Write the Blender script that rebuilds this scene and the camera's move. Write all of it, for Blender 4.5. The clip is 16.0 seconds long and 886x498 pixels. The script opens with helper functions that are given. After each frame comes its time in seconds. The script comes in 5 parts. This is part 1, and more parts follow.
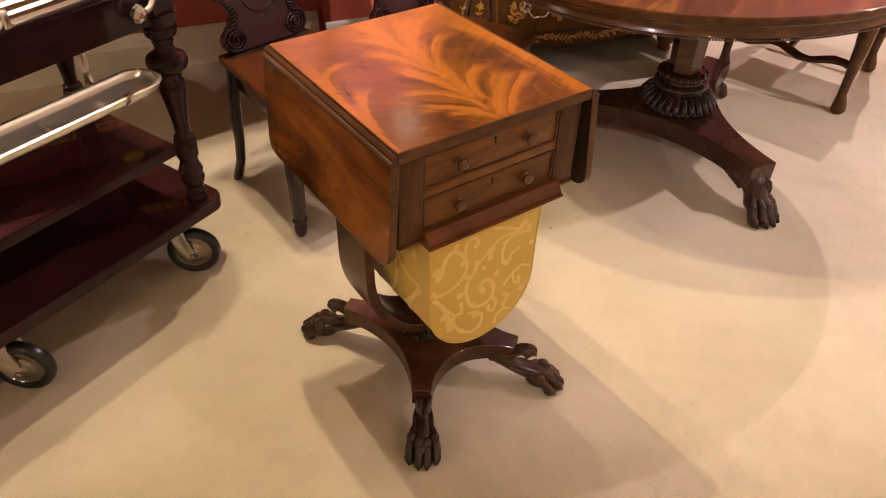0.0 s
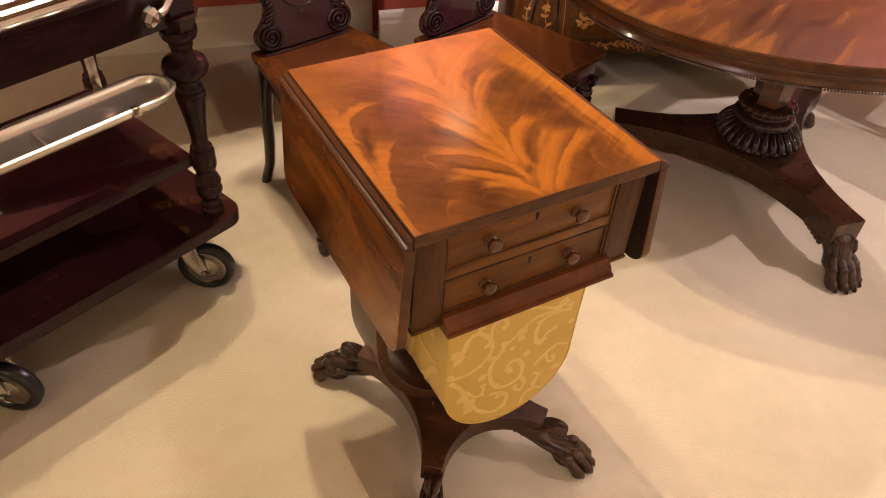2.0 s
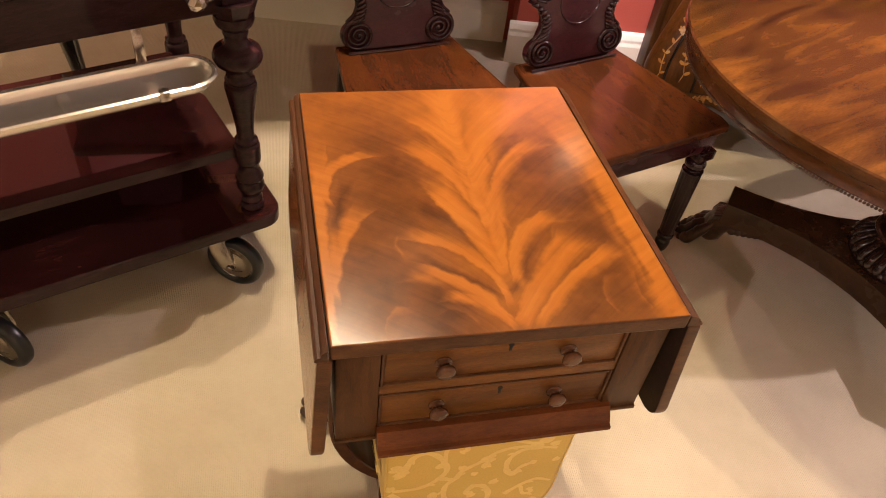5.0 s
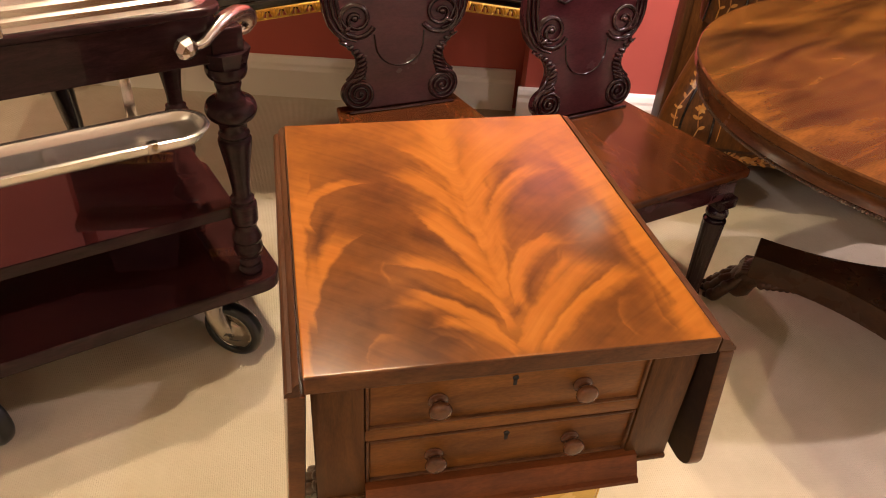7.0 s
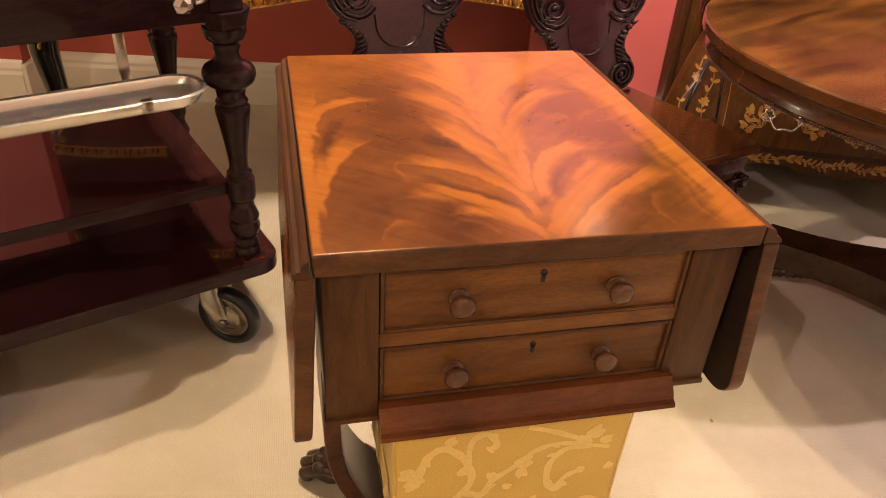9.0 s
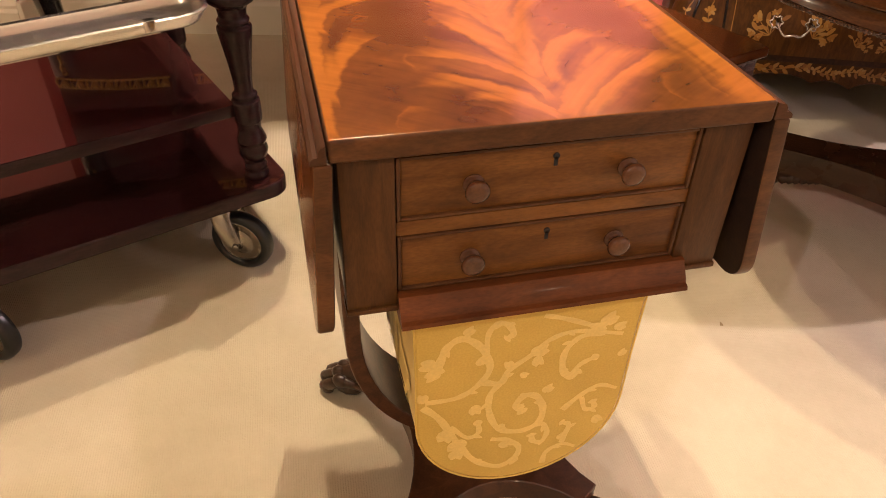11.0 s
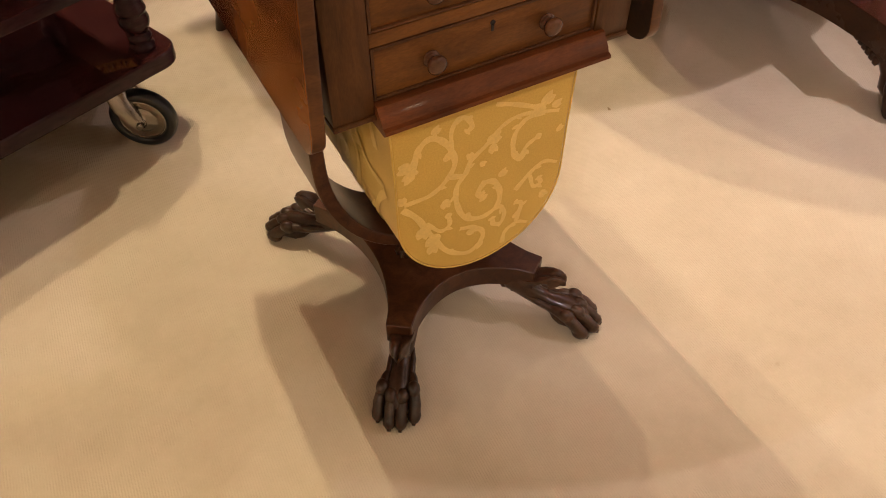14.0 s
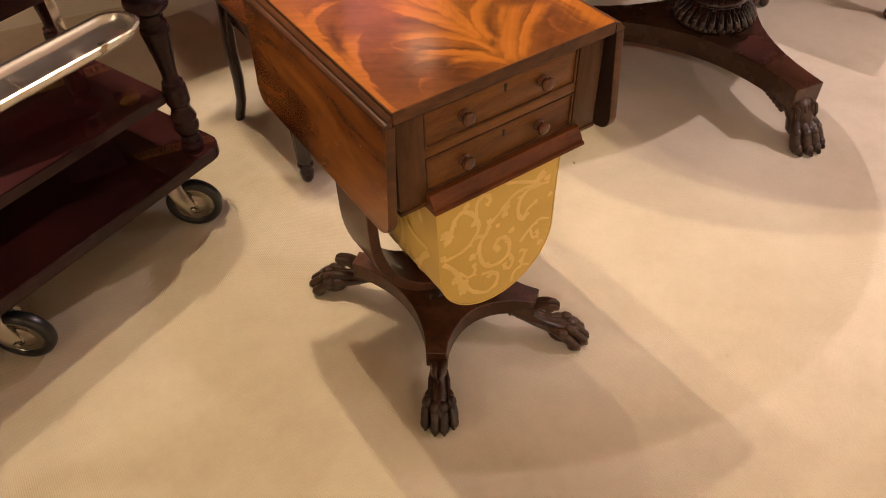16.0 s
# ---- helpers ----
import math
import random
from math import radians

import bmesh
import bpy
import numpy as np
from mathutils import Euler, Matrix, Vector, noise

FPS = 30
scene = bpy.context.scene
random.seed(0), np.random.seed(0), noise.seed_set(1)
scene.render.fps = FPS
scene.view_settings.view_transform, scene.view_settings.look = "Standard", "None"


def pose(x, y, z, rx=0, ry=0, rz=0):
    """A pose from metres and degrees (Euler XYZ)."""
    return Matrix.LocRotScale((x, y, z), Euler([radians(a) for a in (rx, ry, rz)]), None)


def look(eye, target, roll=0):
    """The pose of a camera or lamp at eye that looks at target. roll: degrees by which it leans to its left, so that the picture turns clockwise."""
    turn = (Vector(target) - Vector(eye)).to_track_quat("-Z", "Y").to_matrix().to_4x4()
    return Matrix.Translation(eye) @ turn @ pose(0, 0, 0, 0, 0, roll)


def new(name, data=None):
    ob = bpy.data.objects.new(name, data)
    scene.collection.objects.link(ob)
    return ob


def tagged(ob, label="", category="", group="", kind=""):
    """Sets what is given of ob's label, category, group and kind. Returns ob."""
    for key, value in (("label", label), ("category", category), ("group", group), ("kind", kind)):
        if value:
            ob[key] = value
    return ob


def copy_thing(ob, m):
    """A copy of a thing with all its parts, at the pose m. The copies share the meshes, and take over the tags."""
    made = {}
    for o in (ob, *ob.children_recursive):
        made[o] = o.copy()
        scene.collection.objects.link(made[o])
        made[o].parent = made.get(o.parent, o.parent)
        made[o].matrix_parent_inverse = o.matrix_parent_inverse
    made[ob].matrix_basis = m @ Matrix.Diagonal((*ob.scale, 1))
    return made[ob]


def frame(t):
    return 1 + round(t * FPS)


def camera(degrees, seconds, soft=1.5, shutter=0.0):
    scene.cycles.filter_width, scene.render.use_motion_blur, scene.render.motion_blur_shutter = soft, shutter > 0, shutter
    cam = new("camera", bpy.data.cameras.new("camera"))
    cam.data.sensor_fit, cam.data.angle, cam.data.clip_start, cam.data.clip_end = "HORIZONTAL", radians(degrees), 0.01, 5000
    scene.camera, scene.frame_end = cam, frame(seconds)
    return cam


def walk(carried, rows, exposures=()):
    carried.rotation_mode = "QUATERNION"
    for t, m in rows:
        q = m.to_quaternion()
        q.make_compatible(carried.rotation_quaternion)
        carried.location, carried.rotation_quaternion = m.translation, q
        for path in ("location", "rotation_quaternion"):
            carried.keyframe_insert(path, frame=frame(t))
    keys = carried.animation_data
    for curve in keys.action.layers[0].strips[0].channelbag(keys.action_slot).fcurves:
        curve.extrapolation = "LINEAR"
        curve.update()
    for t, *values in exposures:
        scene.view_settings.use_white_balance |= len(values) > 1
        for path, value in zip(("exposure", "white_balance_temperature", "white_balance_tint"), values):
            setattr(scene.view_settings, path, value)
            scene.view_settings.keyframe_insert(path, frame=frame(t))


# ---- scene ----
cam = camera(60.8, 16.0, soft=1.0)
PATH = [
    (0, (-0.7, -1.07, 1.342), (0.207, 0.177, 0.068), 1.9),
    (0.5, (-0.665, -1.009, 1.335), (0.226, 0.232, 0.043), 1.8),
    (1, (-0.624, -0.947, 1.34), (0.247, 0.289, 0.032), 2.2),
    (1.5, (-0.6, -0.907, 1.353), (0.237, 0.332, 0.025), 3.1),
    (2, (-0.525, -0.869, 1.35), (0.24, 0.397, 0.003), 3.9),
    (2.5, (-0.431, -0.828, 1.356), (0.244, 0.46, -0.018), 5.1),
    (3, (-0.344, -0.797, 1.348), (0.236, 0.513, -0.047), 6.0),
    (3.5, (-0.295, -0.773, 1.347), (0.211, 0.551, -0.064), 6.7),
    (4, (-0.275, -0.75, 1.354), (0.187, 0.584, -0.062), 7.6),
    (6.5, (-0.195, -0.708, 1.264), (0.18, 0.773, -0.027), 5.9),
    (7, (-0.192, -0.709, 1.223), (0.184, 0.83, 0.003), 4.2),
    (7.5, (-0.208, -0.71, 1.171), (0.191, 0.876, 0.019), 4.1),
    (8, (-0.216, -0.714, 1.127), (0.2, 0.893, 0.011), 4.1),
    (8.5, (-0.216, -0.729, 1.091), (0.197, 0.889, -0.01), 4.0),
    (11, (-0.23, -0.778, 1.036), (0.145, 0.747, -0.203), 1.5),
    (11.5, (-0.243, -0.778, 1.023), (0.14, 0.705, -0.264), 0.6),
    (12, (-0.257, -0.779, 1.011), (0.148, 0.653, -0.325), -0.2),
    (12.5, (-0.265, -0.786, 1.007), (0.175, 0.587, -0.379), -0.9),
    (13, (-0.299, -0.809, 1.012), (0.188, 0.498, -0.422), -1.2),
    (13.5, (-0.33, -0.826, 1.024), (0.207, 0.411, -0.453), -1.3),
    (14, (-0.383, -0.842, 1.056), (0.241, 0.315, -0.451), -0.4),
    (14.5, (-0.452, -0.854, 1.125), (0.258, 0.252, -0.382), 0.5),
    (15, (-0.515, -0.872, 1.203), (0.229, 0.241, -0.283), -0.9),
    (15.5, (-0.554, -0.902, 1.268), (0.198, 0.228, -0.201), -1.9),
    (16, (-0.586, -0.966, 1.32), (0.168, 0.193, -0.125), -1.9),
]
EXPOSURES = ((0.0, -0.03), (2.0, 0.05), (4.0, 0.12), (6.5, 0.21), (8.5, 0.25), (11.0, 0.28), (12.5, 0.10), (14.0, -0.08), (16.0, -0.05))
walk(cam, [(t, look(eye, target, roll)) for t, eye, target, roll in PATH], exposures=EXPOSURES)

# ---- light ----
world = bpy.data.worlds.new("room_world")
world.use_nodes = True
world.node_tree.nodes["Background"].inputs[0].default_value = (1.0, 0.82, 0.6, 1)
world.node_tree.nodes["Background"].inputs[1].default_value = 0.05
scene.world = world
CEIL = 2.53


def add_spot(x, y, watts, tint, angle=140, aim=(0, 0), radius=0.018, z=CEIL - 0.06, blend=0.6):
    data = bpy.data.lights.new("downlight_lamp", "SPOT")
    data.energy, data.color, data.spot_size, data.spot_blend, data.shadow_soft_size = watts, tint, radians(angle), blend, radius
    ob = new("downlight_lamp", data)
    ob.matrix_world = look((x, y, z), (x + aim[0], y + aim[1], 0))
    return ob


WARM, NEUTRAL = (1.0, 0.79, 0.54), (1.0, 0.82, 0.86)
# the row of spots over the table, then unseen fill lamps added further off
for lx, ly, w, ax, ay in ((0.03, 0.78, 120, -0.02, -0.54), (-0.19, 0.99, 104, -0.35, -0.7), (0.57, 0.66, 90, 0.52, -0.72)):
    add_spot(lx, ly, w, WARM, 88 if lx < 0.5 else 66, (ax, ay), blend=1.0)
for lx, ly, w, tint in ((-1.9, -1.1, 24, WARM), (-0.6, -3.4, 62, WARM), (1.2, -3.3, 50, WARM)):
    add_spot(lx, ly, w, tint)
add_spot(1.70, 0.90, 90, NEUTRAL, 76, (-0.25, -0.1), blend=0.5)
# track spot turned on the round table
add_spot(2.40, -1.30, 218, NEUTRAL, 50, (-1.25, 1.35), blend=1.0)
# fill spots added to brighten the round table, and the cabinet and wall behind
add_spot(-1.60, -1.90, 120, NEUTRAL, 36, (2.85, 2.35), blend=0.9)
add_spot(0.45, 0.62, 500, NEUTRAL, 44, (0.42, 1.55), blend=0.7)
# wall-wash spots added to brighten the back wall, no source known
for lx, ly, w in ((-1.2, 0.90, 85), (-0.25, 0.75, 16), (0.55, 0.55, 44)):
    add_spot(lx, ly, w, NEUTRAL, 56, (0, 3.2))
# far fill lamps added round the room to lift the shadows
for lx, ly, w, tint in ((3.4, 0.7, 225, NEUTRAL), (3.6, -2.4, 85, NEUTRAL), (2.4, -3.0, 24, WARM), (-3.2, 1.4, 90, WARM), (-3.2, -1.8, 20, WARM)):
    add_spot(lx, ly, w, tint, 168)
sconce = bpy.data.lights.new("wall_lamp", "POINT")
sconce.energy, sconce.color, sconce.shadow_soft_size = 0.7, WARM, 0.06
new("wall_lamp", sconce).location = (0.85, 1.36, 1.81)

# ---- materials ----


def material(name, rough=0.5, metal=0.0, coat=0.0, spec=0.5):
    m = bpy.data.materials.new(name)
    m.use_nodes = True
    n = m.node_tree.nodes
    b = n["Principled BSDF"]
    b.inputs["Roughness"].default_value, b.inputs["Metallic"].default_value = rough, metal
    b.inputs["Coat Weight"].default_value, b.inputs["Coat Roughness"].default_value = coat, 0.08
    b.inputs["Specular IOR Level"].default_value = spec
    return m, n, m.node_tree.links, b


def node(n, kind, **kw):
    x = n.new(kind)
    for k, v in kw.items():
        if k == "op":
            x.operation = v
        else:
            x.inputs[k].default_value = v
    return x


def maths(n, l, op, a, b=None, c=None):
    x = n.new("ShaderNodeMath")
    x.operation = op
    for i, v in enumerate((a, b, c)):
        if v is None:
            continue
        if isinstance(v, (int, float)):
            x.inputs[i].default_value = v
        else:
            l.new(v, x.inputs[i])
    return x.outputs[0]


def ramp(n, l, fac, stops):
    r = n.new("ShaderNodeValToRGB")
    e = r.color_ramp.elements
    while len(e) < len(stops):
        e.new(0.5)
    for i, (p, c) in enumerate(stops):
        e[i].position, e[i].color = p, (*c, 1)
    l.new(fac, r.inputs[0])
    return r.outputs[0]


def bump(n, l, b, height, strength, distance=0.002):
    x = n.new("ShaderNodeBump")
    x.inputs["Strength"].default_value, x.inputs["Distance"].default_value = strength, distance
    l.new(height, x.inputs["Height"])
    l.new(x.outputs[0], b.inputs["Normal"])


def wood(name, dark, mid, light, grain=(1, 14, 14), rough=0.3, coat=0.5, figure=6.0, bumpy=0.05, spin=0.0, cloud=0.42, warp=0.9, detail=6.0):
    """Figured wood: long grain, a broad cloud, fine pores."""
    m, n, l, b = material(name, rough, 0, coat, 0.2)
    tc = n.new("ShaderNodeTexCoord")
    info = n.new("ShaderNodeObjectInfo")
    off = n.new("ShaderNodeVectorMath")
    off.operation = "ADD"
    l.new(tc.outputs["Object"], off.inputs[0])
    l.new(info.outputs["Random"], off.inputs[1])
    mp = n.new("ShaderNodeMapping")
    mp.inputs["Scale"].default_value = grain
    turn = n.new("ShaderNodeMapping")
    turn.inputs["Rotation"].default_value = (0, 0, radians(spin))
    l.new(off.outputs[0], turn.inputs[0])
    l.new(turn.outputs[0], mp.inputs[0])
    a = node(n, "ShaderNodeTexNoise", Scale=figure, Detail=detail, Roughness=0.6 if detail > 4 else 0.5, Distortion=warp)
    l.new(mp.outputs[0], a.inputs[0])
    c = node(n, "ShaderNodeTexNoise", Scale=3.2, Detail=2.0, Distortion=0.6)
    l.new(off.outputs[0], c.inputs[0])
    f = maths(n, l, "MULTIPLY_ADD", a.outputs[0], 1.07 - cloud, maths(n, l, "MULTIPLY", c.outputs[0], cloud))
    col = ramp(n, l, f, [(0.34, dark), (0.52, mid), (0.70, light)])
    p = node(n, "ShaderNodeTexNoise", Scale=60.0, Detail=3.0)
    l.new(mp.outputs[0], p.inputs[0])
    mix = n.new("ShaderNodeMix")
    mix.data_type, mix.blend_type = "RGBA", "MULTIPLY"
    mix.inputs[0].default_value = 0.35
    l.new(col, mix.inputs[6])
    l.new(ramp(n, l, p.outputs[0], [(0.35, (0.45, 0.42, 0.4)), (0.6, (1, 1, 1))]), mix.inputs[7])
    l.new(mix.outputs[2], b.inputs["Base Color"])
    sm = node(n, "ShaderNodeTexNoise", Scale=9.0, Detail=5.0)
    l.new(off.outputs[0], sm.inputs[0])
    l.new(maths(n, l, "MULTIPLY_ADD", sm.outputs[0], 0.25, rough - 0.12), b.inputs["Roughness"])
    bump(n, l, b, p.outputs[0], bumpy)
    return m


def flame(name):
    """Crotch mahogany: bright plumes that spring from a straight vein, dark feathers and clouds between them."""
    m, n, l, b = material(name, 0.26, 0, 0.16)
    tc = n.new("ShaderNodeTexCoord")

    def noise(scale, detail, distort=0.0, rough=0.5, at=None):
        t = node(n, "ShaderNodeTexNoise", Scale=scale, Detail=detail, Distortion=distort, Roughness=rough)
        l.new(at or tc.outputs["Object"], t.inputs[0])
        return t

    def shifted(at, tex, amount):
        """The place, pushed about by a noise of its own."""
        v = n.new("ShaderNodeVectorMath")
        v.operation = "MULTIPLY_ADD"
        l.new(tex.outputs["Color"], v.inputs[0])
        v.inputs[1].default_value = (amount, amount, 0)
        c = n.new("ShaderNodeVectorMath")
        c.operation = "SUBTRACT"
        c.inputs[1].default_value = (amount / 2, amount / 2, 0)
        l.new(at, c.inputs[0])
        l.new(c.outputs[0], v.inputs[2])
        return v.outputs[0]
    calm = shifted(tc.outputs["Object"], noise(8.0, 2.0), 0.016)
    wild = shifted(shifted(calm, noise(30.0, 2.0), 0.012), noise(110.0, 3.0, 0.0, 0.6), 0.0045)
    sep = n.new("ShaderNodeSeparateXYZ")
    l.new(wild, sep.inputs[0])
    X, Y = sep.outputs[0], sep.outputs[1]
    sep2 = n.new("ShaderNodeSeparateXYZ")
    l.new(tc.outputs["Object"], sep2.inputs[0])
    X0, Y0 = sep2.outputs[0], sep2.outputs[1]

    def feather(p0, p1, p2, w0, w1, crisp):
        """One plume from p0 by p1 to p2, w0 to w1 wide; crisp sharpens the edge on its left (+) or right (-)."""
        d = Vector(p2) - Vector(p0)
        L = d.length
        nx, ny = -d.y / L, d.x / L
        m1 = Vector(p1) - Vector(p0)
        am, bm_ = m1.dot(d) / L ** 2, m1.x * nx + m1.y * ny
        bow = bm_ / max(0.15, am * (1 - am))
        a = maths(n, l, "ADD", maths(n, l, "MULTIPLY", X, d.x / L ** 2), maths(n, l, "MULTIPLY_ADD", Y, d.y / L ** 2, -(p0[0] * d.x + p0[1] * d.y) / L ** 2))
        s = maths(n, l, "ADD", maths(n, l, "MULTIPLY", X, nx), maths(n, l, "MULTIPLY_ADD", Y, ny, -(p0[0] * nx + p0[1] * ny)))
        s = maths(n, l, "SUBTRACT", s, maths(n, l, "MULTIPLY", maths(n, l, "MULTIPLY", a, bow), maths(n, l, "SUBTRACT", 1.0, a)))
        k = maths(n, l, "DIVIDE", s, maths(n, l, "MAXIMUM", maths(n, l, "MULTIPLY_ADD", a, (w1 - w0) * 1.9, w0 * 1.5), 0.005))
        up, dn = (2.2, 0.8) if crisp > 0 else (0.8, 2.2) if crisp < 0 else (1.1, 1.1)
        v = maths(n, l, "MINIMUM", maths(n, l, "MULTIPLY_ADD", k, -up, 1.0), maths(n, l, "MULTIPLY_ADD", k, dn, 1.0))
        e = maths(n, l, "MINIMUM", maths(n, l, "MULTIPLY_ADD", a, 5.0, 0.5), maths(n, l, "MULTIPLY_ADD", a, -2.6, 2.75))
        x = n.new("ShaderNodeMath")
        x.operation, x.use_clamp = "MINIMUM", True
        l.new(v, x.inputs[0])
        l.new(e, x.inputs[1])
        return x.outputs[0]

    def together(rows):
        out = None
        for r in rows:
            v = feather(*r)
            out = v if out is None else maths(n, l, "SMOOTH_MAX", out, v, 0.15)
        return out
    left = [((-0.004, -0.241), (-0.041, -0.189), (-0.096, -0.158), 0.006, 0.015, -1), ((-0.002, -0.250), (-0.028, -0.216), (-0.068, -0.200), 0.005, 0.009, -1),
            ((-0.001, -0.212), (-0.028, -0.148), (-0.102, -0.106), 0.006, 0.012, 1), ((0.000, -0.176), (-0.021, -0.102), (-0.056, -0.008), 0.008, 0.017, 1),
            ((0.003, -0.092), (-0.016, -0.009), (-0.072, 0.065), 0.008, 0.022, 1), ((0.003, -0.038), (-0.005, 0.055), (-0.048, 0.124), 0.008, 0.020, 1),
            ((-0.190, -0.250), (-0.189, -0.116), (-0.178, 0.071), 0.010, 0.012, -1), ((-0.184, -0.190), (-0.166, -0.108), (-0.128, -0.056), 0.009, 0.013, -1),
            ((-0.176, -0.040), (-0.156, 0.030), (-0.114, 0.044), 0.008, 0.011, -1), ((0.000, 0.010), (0.000, 0.110), (-0.008, 0.196), 0.009, 0.020, 0)]
    right = [((0.006, -0.244), (0.040, -0.186), (0.103, -0.116), 0.009, 0.022, 1), ((0.015, -0.182), (0.040, -0.112), (0.096, -0.082), 0.008, 0.014, 1),
             ((0.008, -0.170), (0.019, -0.090), (0.030, -0.020), 0.007, 0.012, -1), ((0.020, -0.084), (0.046, 0.008), (0.108, 0.066), 0.009, 0.015, 1),
             ((0.184, -0.258), (0.186, -0.110), (0.176, 0.103), 0.018, 0.026, -1), ((0.026, -0.244), (0.085, -0.184), (0.148, -0.142), 0.007, 0.012, 1),
             ((0.009, -0.030), (0.045, 0.080), (0.098, 0.168), 0.010, 0.034, 0)]
    small = [((0.116, -0.244), (0.108, -0.215), (0.136, -0.183), 0.004, 0.009, 1), ((0.158, -0.250), (0.150, -0.204), (0.163, -0.162), 0.004, 0.009, -1),
             ((-0.140, -0.240), (-0.115, -0.214), (-0.096, -0.222), 0.004, 0.008, 1), ((-0.104, -0.106), (-0.110, -0.128), (-0.099, -0.148), 0.002, 0.005, 0),
             ((-0.040, -0.246), (-0.060, -0.224), (-0.085, -0.228), 0.004, 0.009, 1), ((0.075, -0.130), (0.098, -0.090), (0.125, -0.074), 0.005, 0.010, 1)]
    dark = [((0.006, -0.205), (0.030, -0.170), (0.045, -0.128), 0.003, 0.009, 0), ((0.034, 0.018), (0.050, 0.064), (0.080, 0.084), 0.004, 0.011, 0),
            ((0.012, -0.118), (0.034, -0.040), (0.067, 0.005), 0.004, 0.012, 0), ((-0.010, -0.209), (-0.049, -0.170), (-0.096, -0.139), 0.003, 0.007, 0),
            ((-0.006, -0.160), (-0.037, -0.088), (-0.084, -0.044), 0.004, 0.011, 0), ((-0.004, -0.066), (-0.018, 0.026), (-0.056, 0.090), 0.003, 0.006, 0),
            ((-0.174, -0.120), (-0.166, -0.052), (-0.150, 0.004), 0.004, 0.009, 0), ((0.168, -0.200), (0.166, -0.100), (0.158, 0.010), 0.004, 0.008, 0)]
    lights = maths(n, l, "SMOOTH_MAX", together(left), together(right), 0.12)
    lights = maths(n, l, "SMOOTH_MAX", lights, maths(n, l, "MULTIPLY", together(small), 0.28), 0.10)
    darks = together(dark)
    # clouds of darker wood between the plumes
    clouds = None
    for cx, cy, r in ((0.112, 0.022, 0.060), (0.128, -0.052, 0.055), (-0.146, -0.145, 0.040), (-0.105, -0.060, 0.058), (-0.075, -0.228, 0.050), (-0.132, -0.190, 0.050),
                      (-0.112, 0.080, 0.056), (0.112, -0.190, 0.055), (0.076, -0.232, 0.040), (-0.055, -0.060, 0.030), (-0.096, 0.012, 0.045), (0.140, -0.120, 0.045)):
        dd = n.new("ShaderNodeVectorMath")
        dd.operation = "DISTANCE"
        l.new(wild, dd.inputs[0])
        dd.inputs[1].default_value = (cx, cy, 0.7345)
        v = maths(n, l, "POWER", 2.718, maths(n, l, "MULTIPLY", maths(n, l, "MULTIPLY", dd.outputs["Value"], dd.outputs["Value"]), -1.1 / r ** 2))
        clouds = v if clouds is None else maths(n, l, "SMOOTH_MAX", clouds, v, 0.2)
    # fine strands that fan out from the vein
    u = maths(n, l, "SUBTRACT", X0, 0.003)
    au = maths(n, l, "SQRT", maths(n, l, "MULTIPLY_ADD", u, u, 0.00008))
    sep3 = n.new("ShaderNodeSeparateXYZ")
    l.new(calm, sep3.inputs[0])
    q = maths(n, l, "SUBTRACT", sep3.outputs[1], maths(n, l, "MULTIPLY", maths(n, l, "POWER", au, 0.52), 0.50))

    def strands(fq, fu, detail):
        comb = n.new("ShaderNodeCombineXYZ")
        l.new(maths(n, l, "MULTIPLY", q, fq), comb.inputs[0])
        l.new(maths(n, l, "MULTIPLY", u, fu), comb.inputs[1])
        return noise(1.0, detail, 0.3, 0.55, comb.outputs[0]).outputs[0]
    mid, fine = strands(70.0, 9.0, 3.0), strands(260.0, 10.0, 3.0)
    broad = noise(9.0, 3.0, 0.6).outputs[0]
    mott = noise(60.0, 4.0, 0.3).outputs[0]
    # paler towards the back, more so right of the vein, and along it
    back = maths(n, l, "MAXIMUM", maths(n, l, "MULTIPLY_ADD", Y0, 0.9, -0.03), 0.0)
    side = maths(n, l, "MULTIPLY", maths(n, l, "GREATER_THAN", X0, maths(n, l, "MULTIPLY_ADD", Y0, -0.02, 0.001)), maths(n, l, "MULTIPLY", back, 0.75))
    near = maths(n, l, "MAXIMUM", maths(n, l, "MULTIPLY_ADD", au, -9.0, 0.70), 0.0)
    # harden the plumes and comb them along their strands
    comb_ = maths(n, l, "MULTIPLY_ADD", mid, 1.5, 0.28)
    lights = maths(n, l, "MULTIPLY", maths(n, l, "MINIMUM", maths(n, l, "MULTIPLY", lights, 1.45), 1.0), comb_)
    f = maths(n, l, "MULTIPLY_ADD", lights, 0.43, maths(n, l, "MULTIPLY_ADD", near, 0.20, 0.27))
    f = maths(n, l, "ADD", f, maths(n, l, "MULTIPLY", darks, -0.24))
    f = maths(n, l, "ADD", f, maths(n, l, "MULTIPLY", maths(n, l, "MULTIPLY", clouds, maths(n, l, "SUBTRACT", 1.10, lights)), -0.24))
    f = maths(n, l, "ADD", f, maths(n, l, "MULTIPLY_ADD", broad, 0.50, -0.25))
    f = maths(n, l, "ADD", f, maths(n, l, "MULTIPLY_ADD", mid, 0.12, -0.06))
    f = maths(n, l, "ADD", f, maths(n, l, "MULTIPLY_ADD", fine, 0.09, -0.045))
    f = maths(n, l, "ADD", f, maths(n, l, "MULTIPLY_ADD", mott, 0.18, -0.09))
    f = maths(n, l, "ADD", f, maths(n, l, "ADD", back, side))
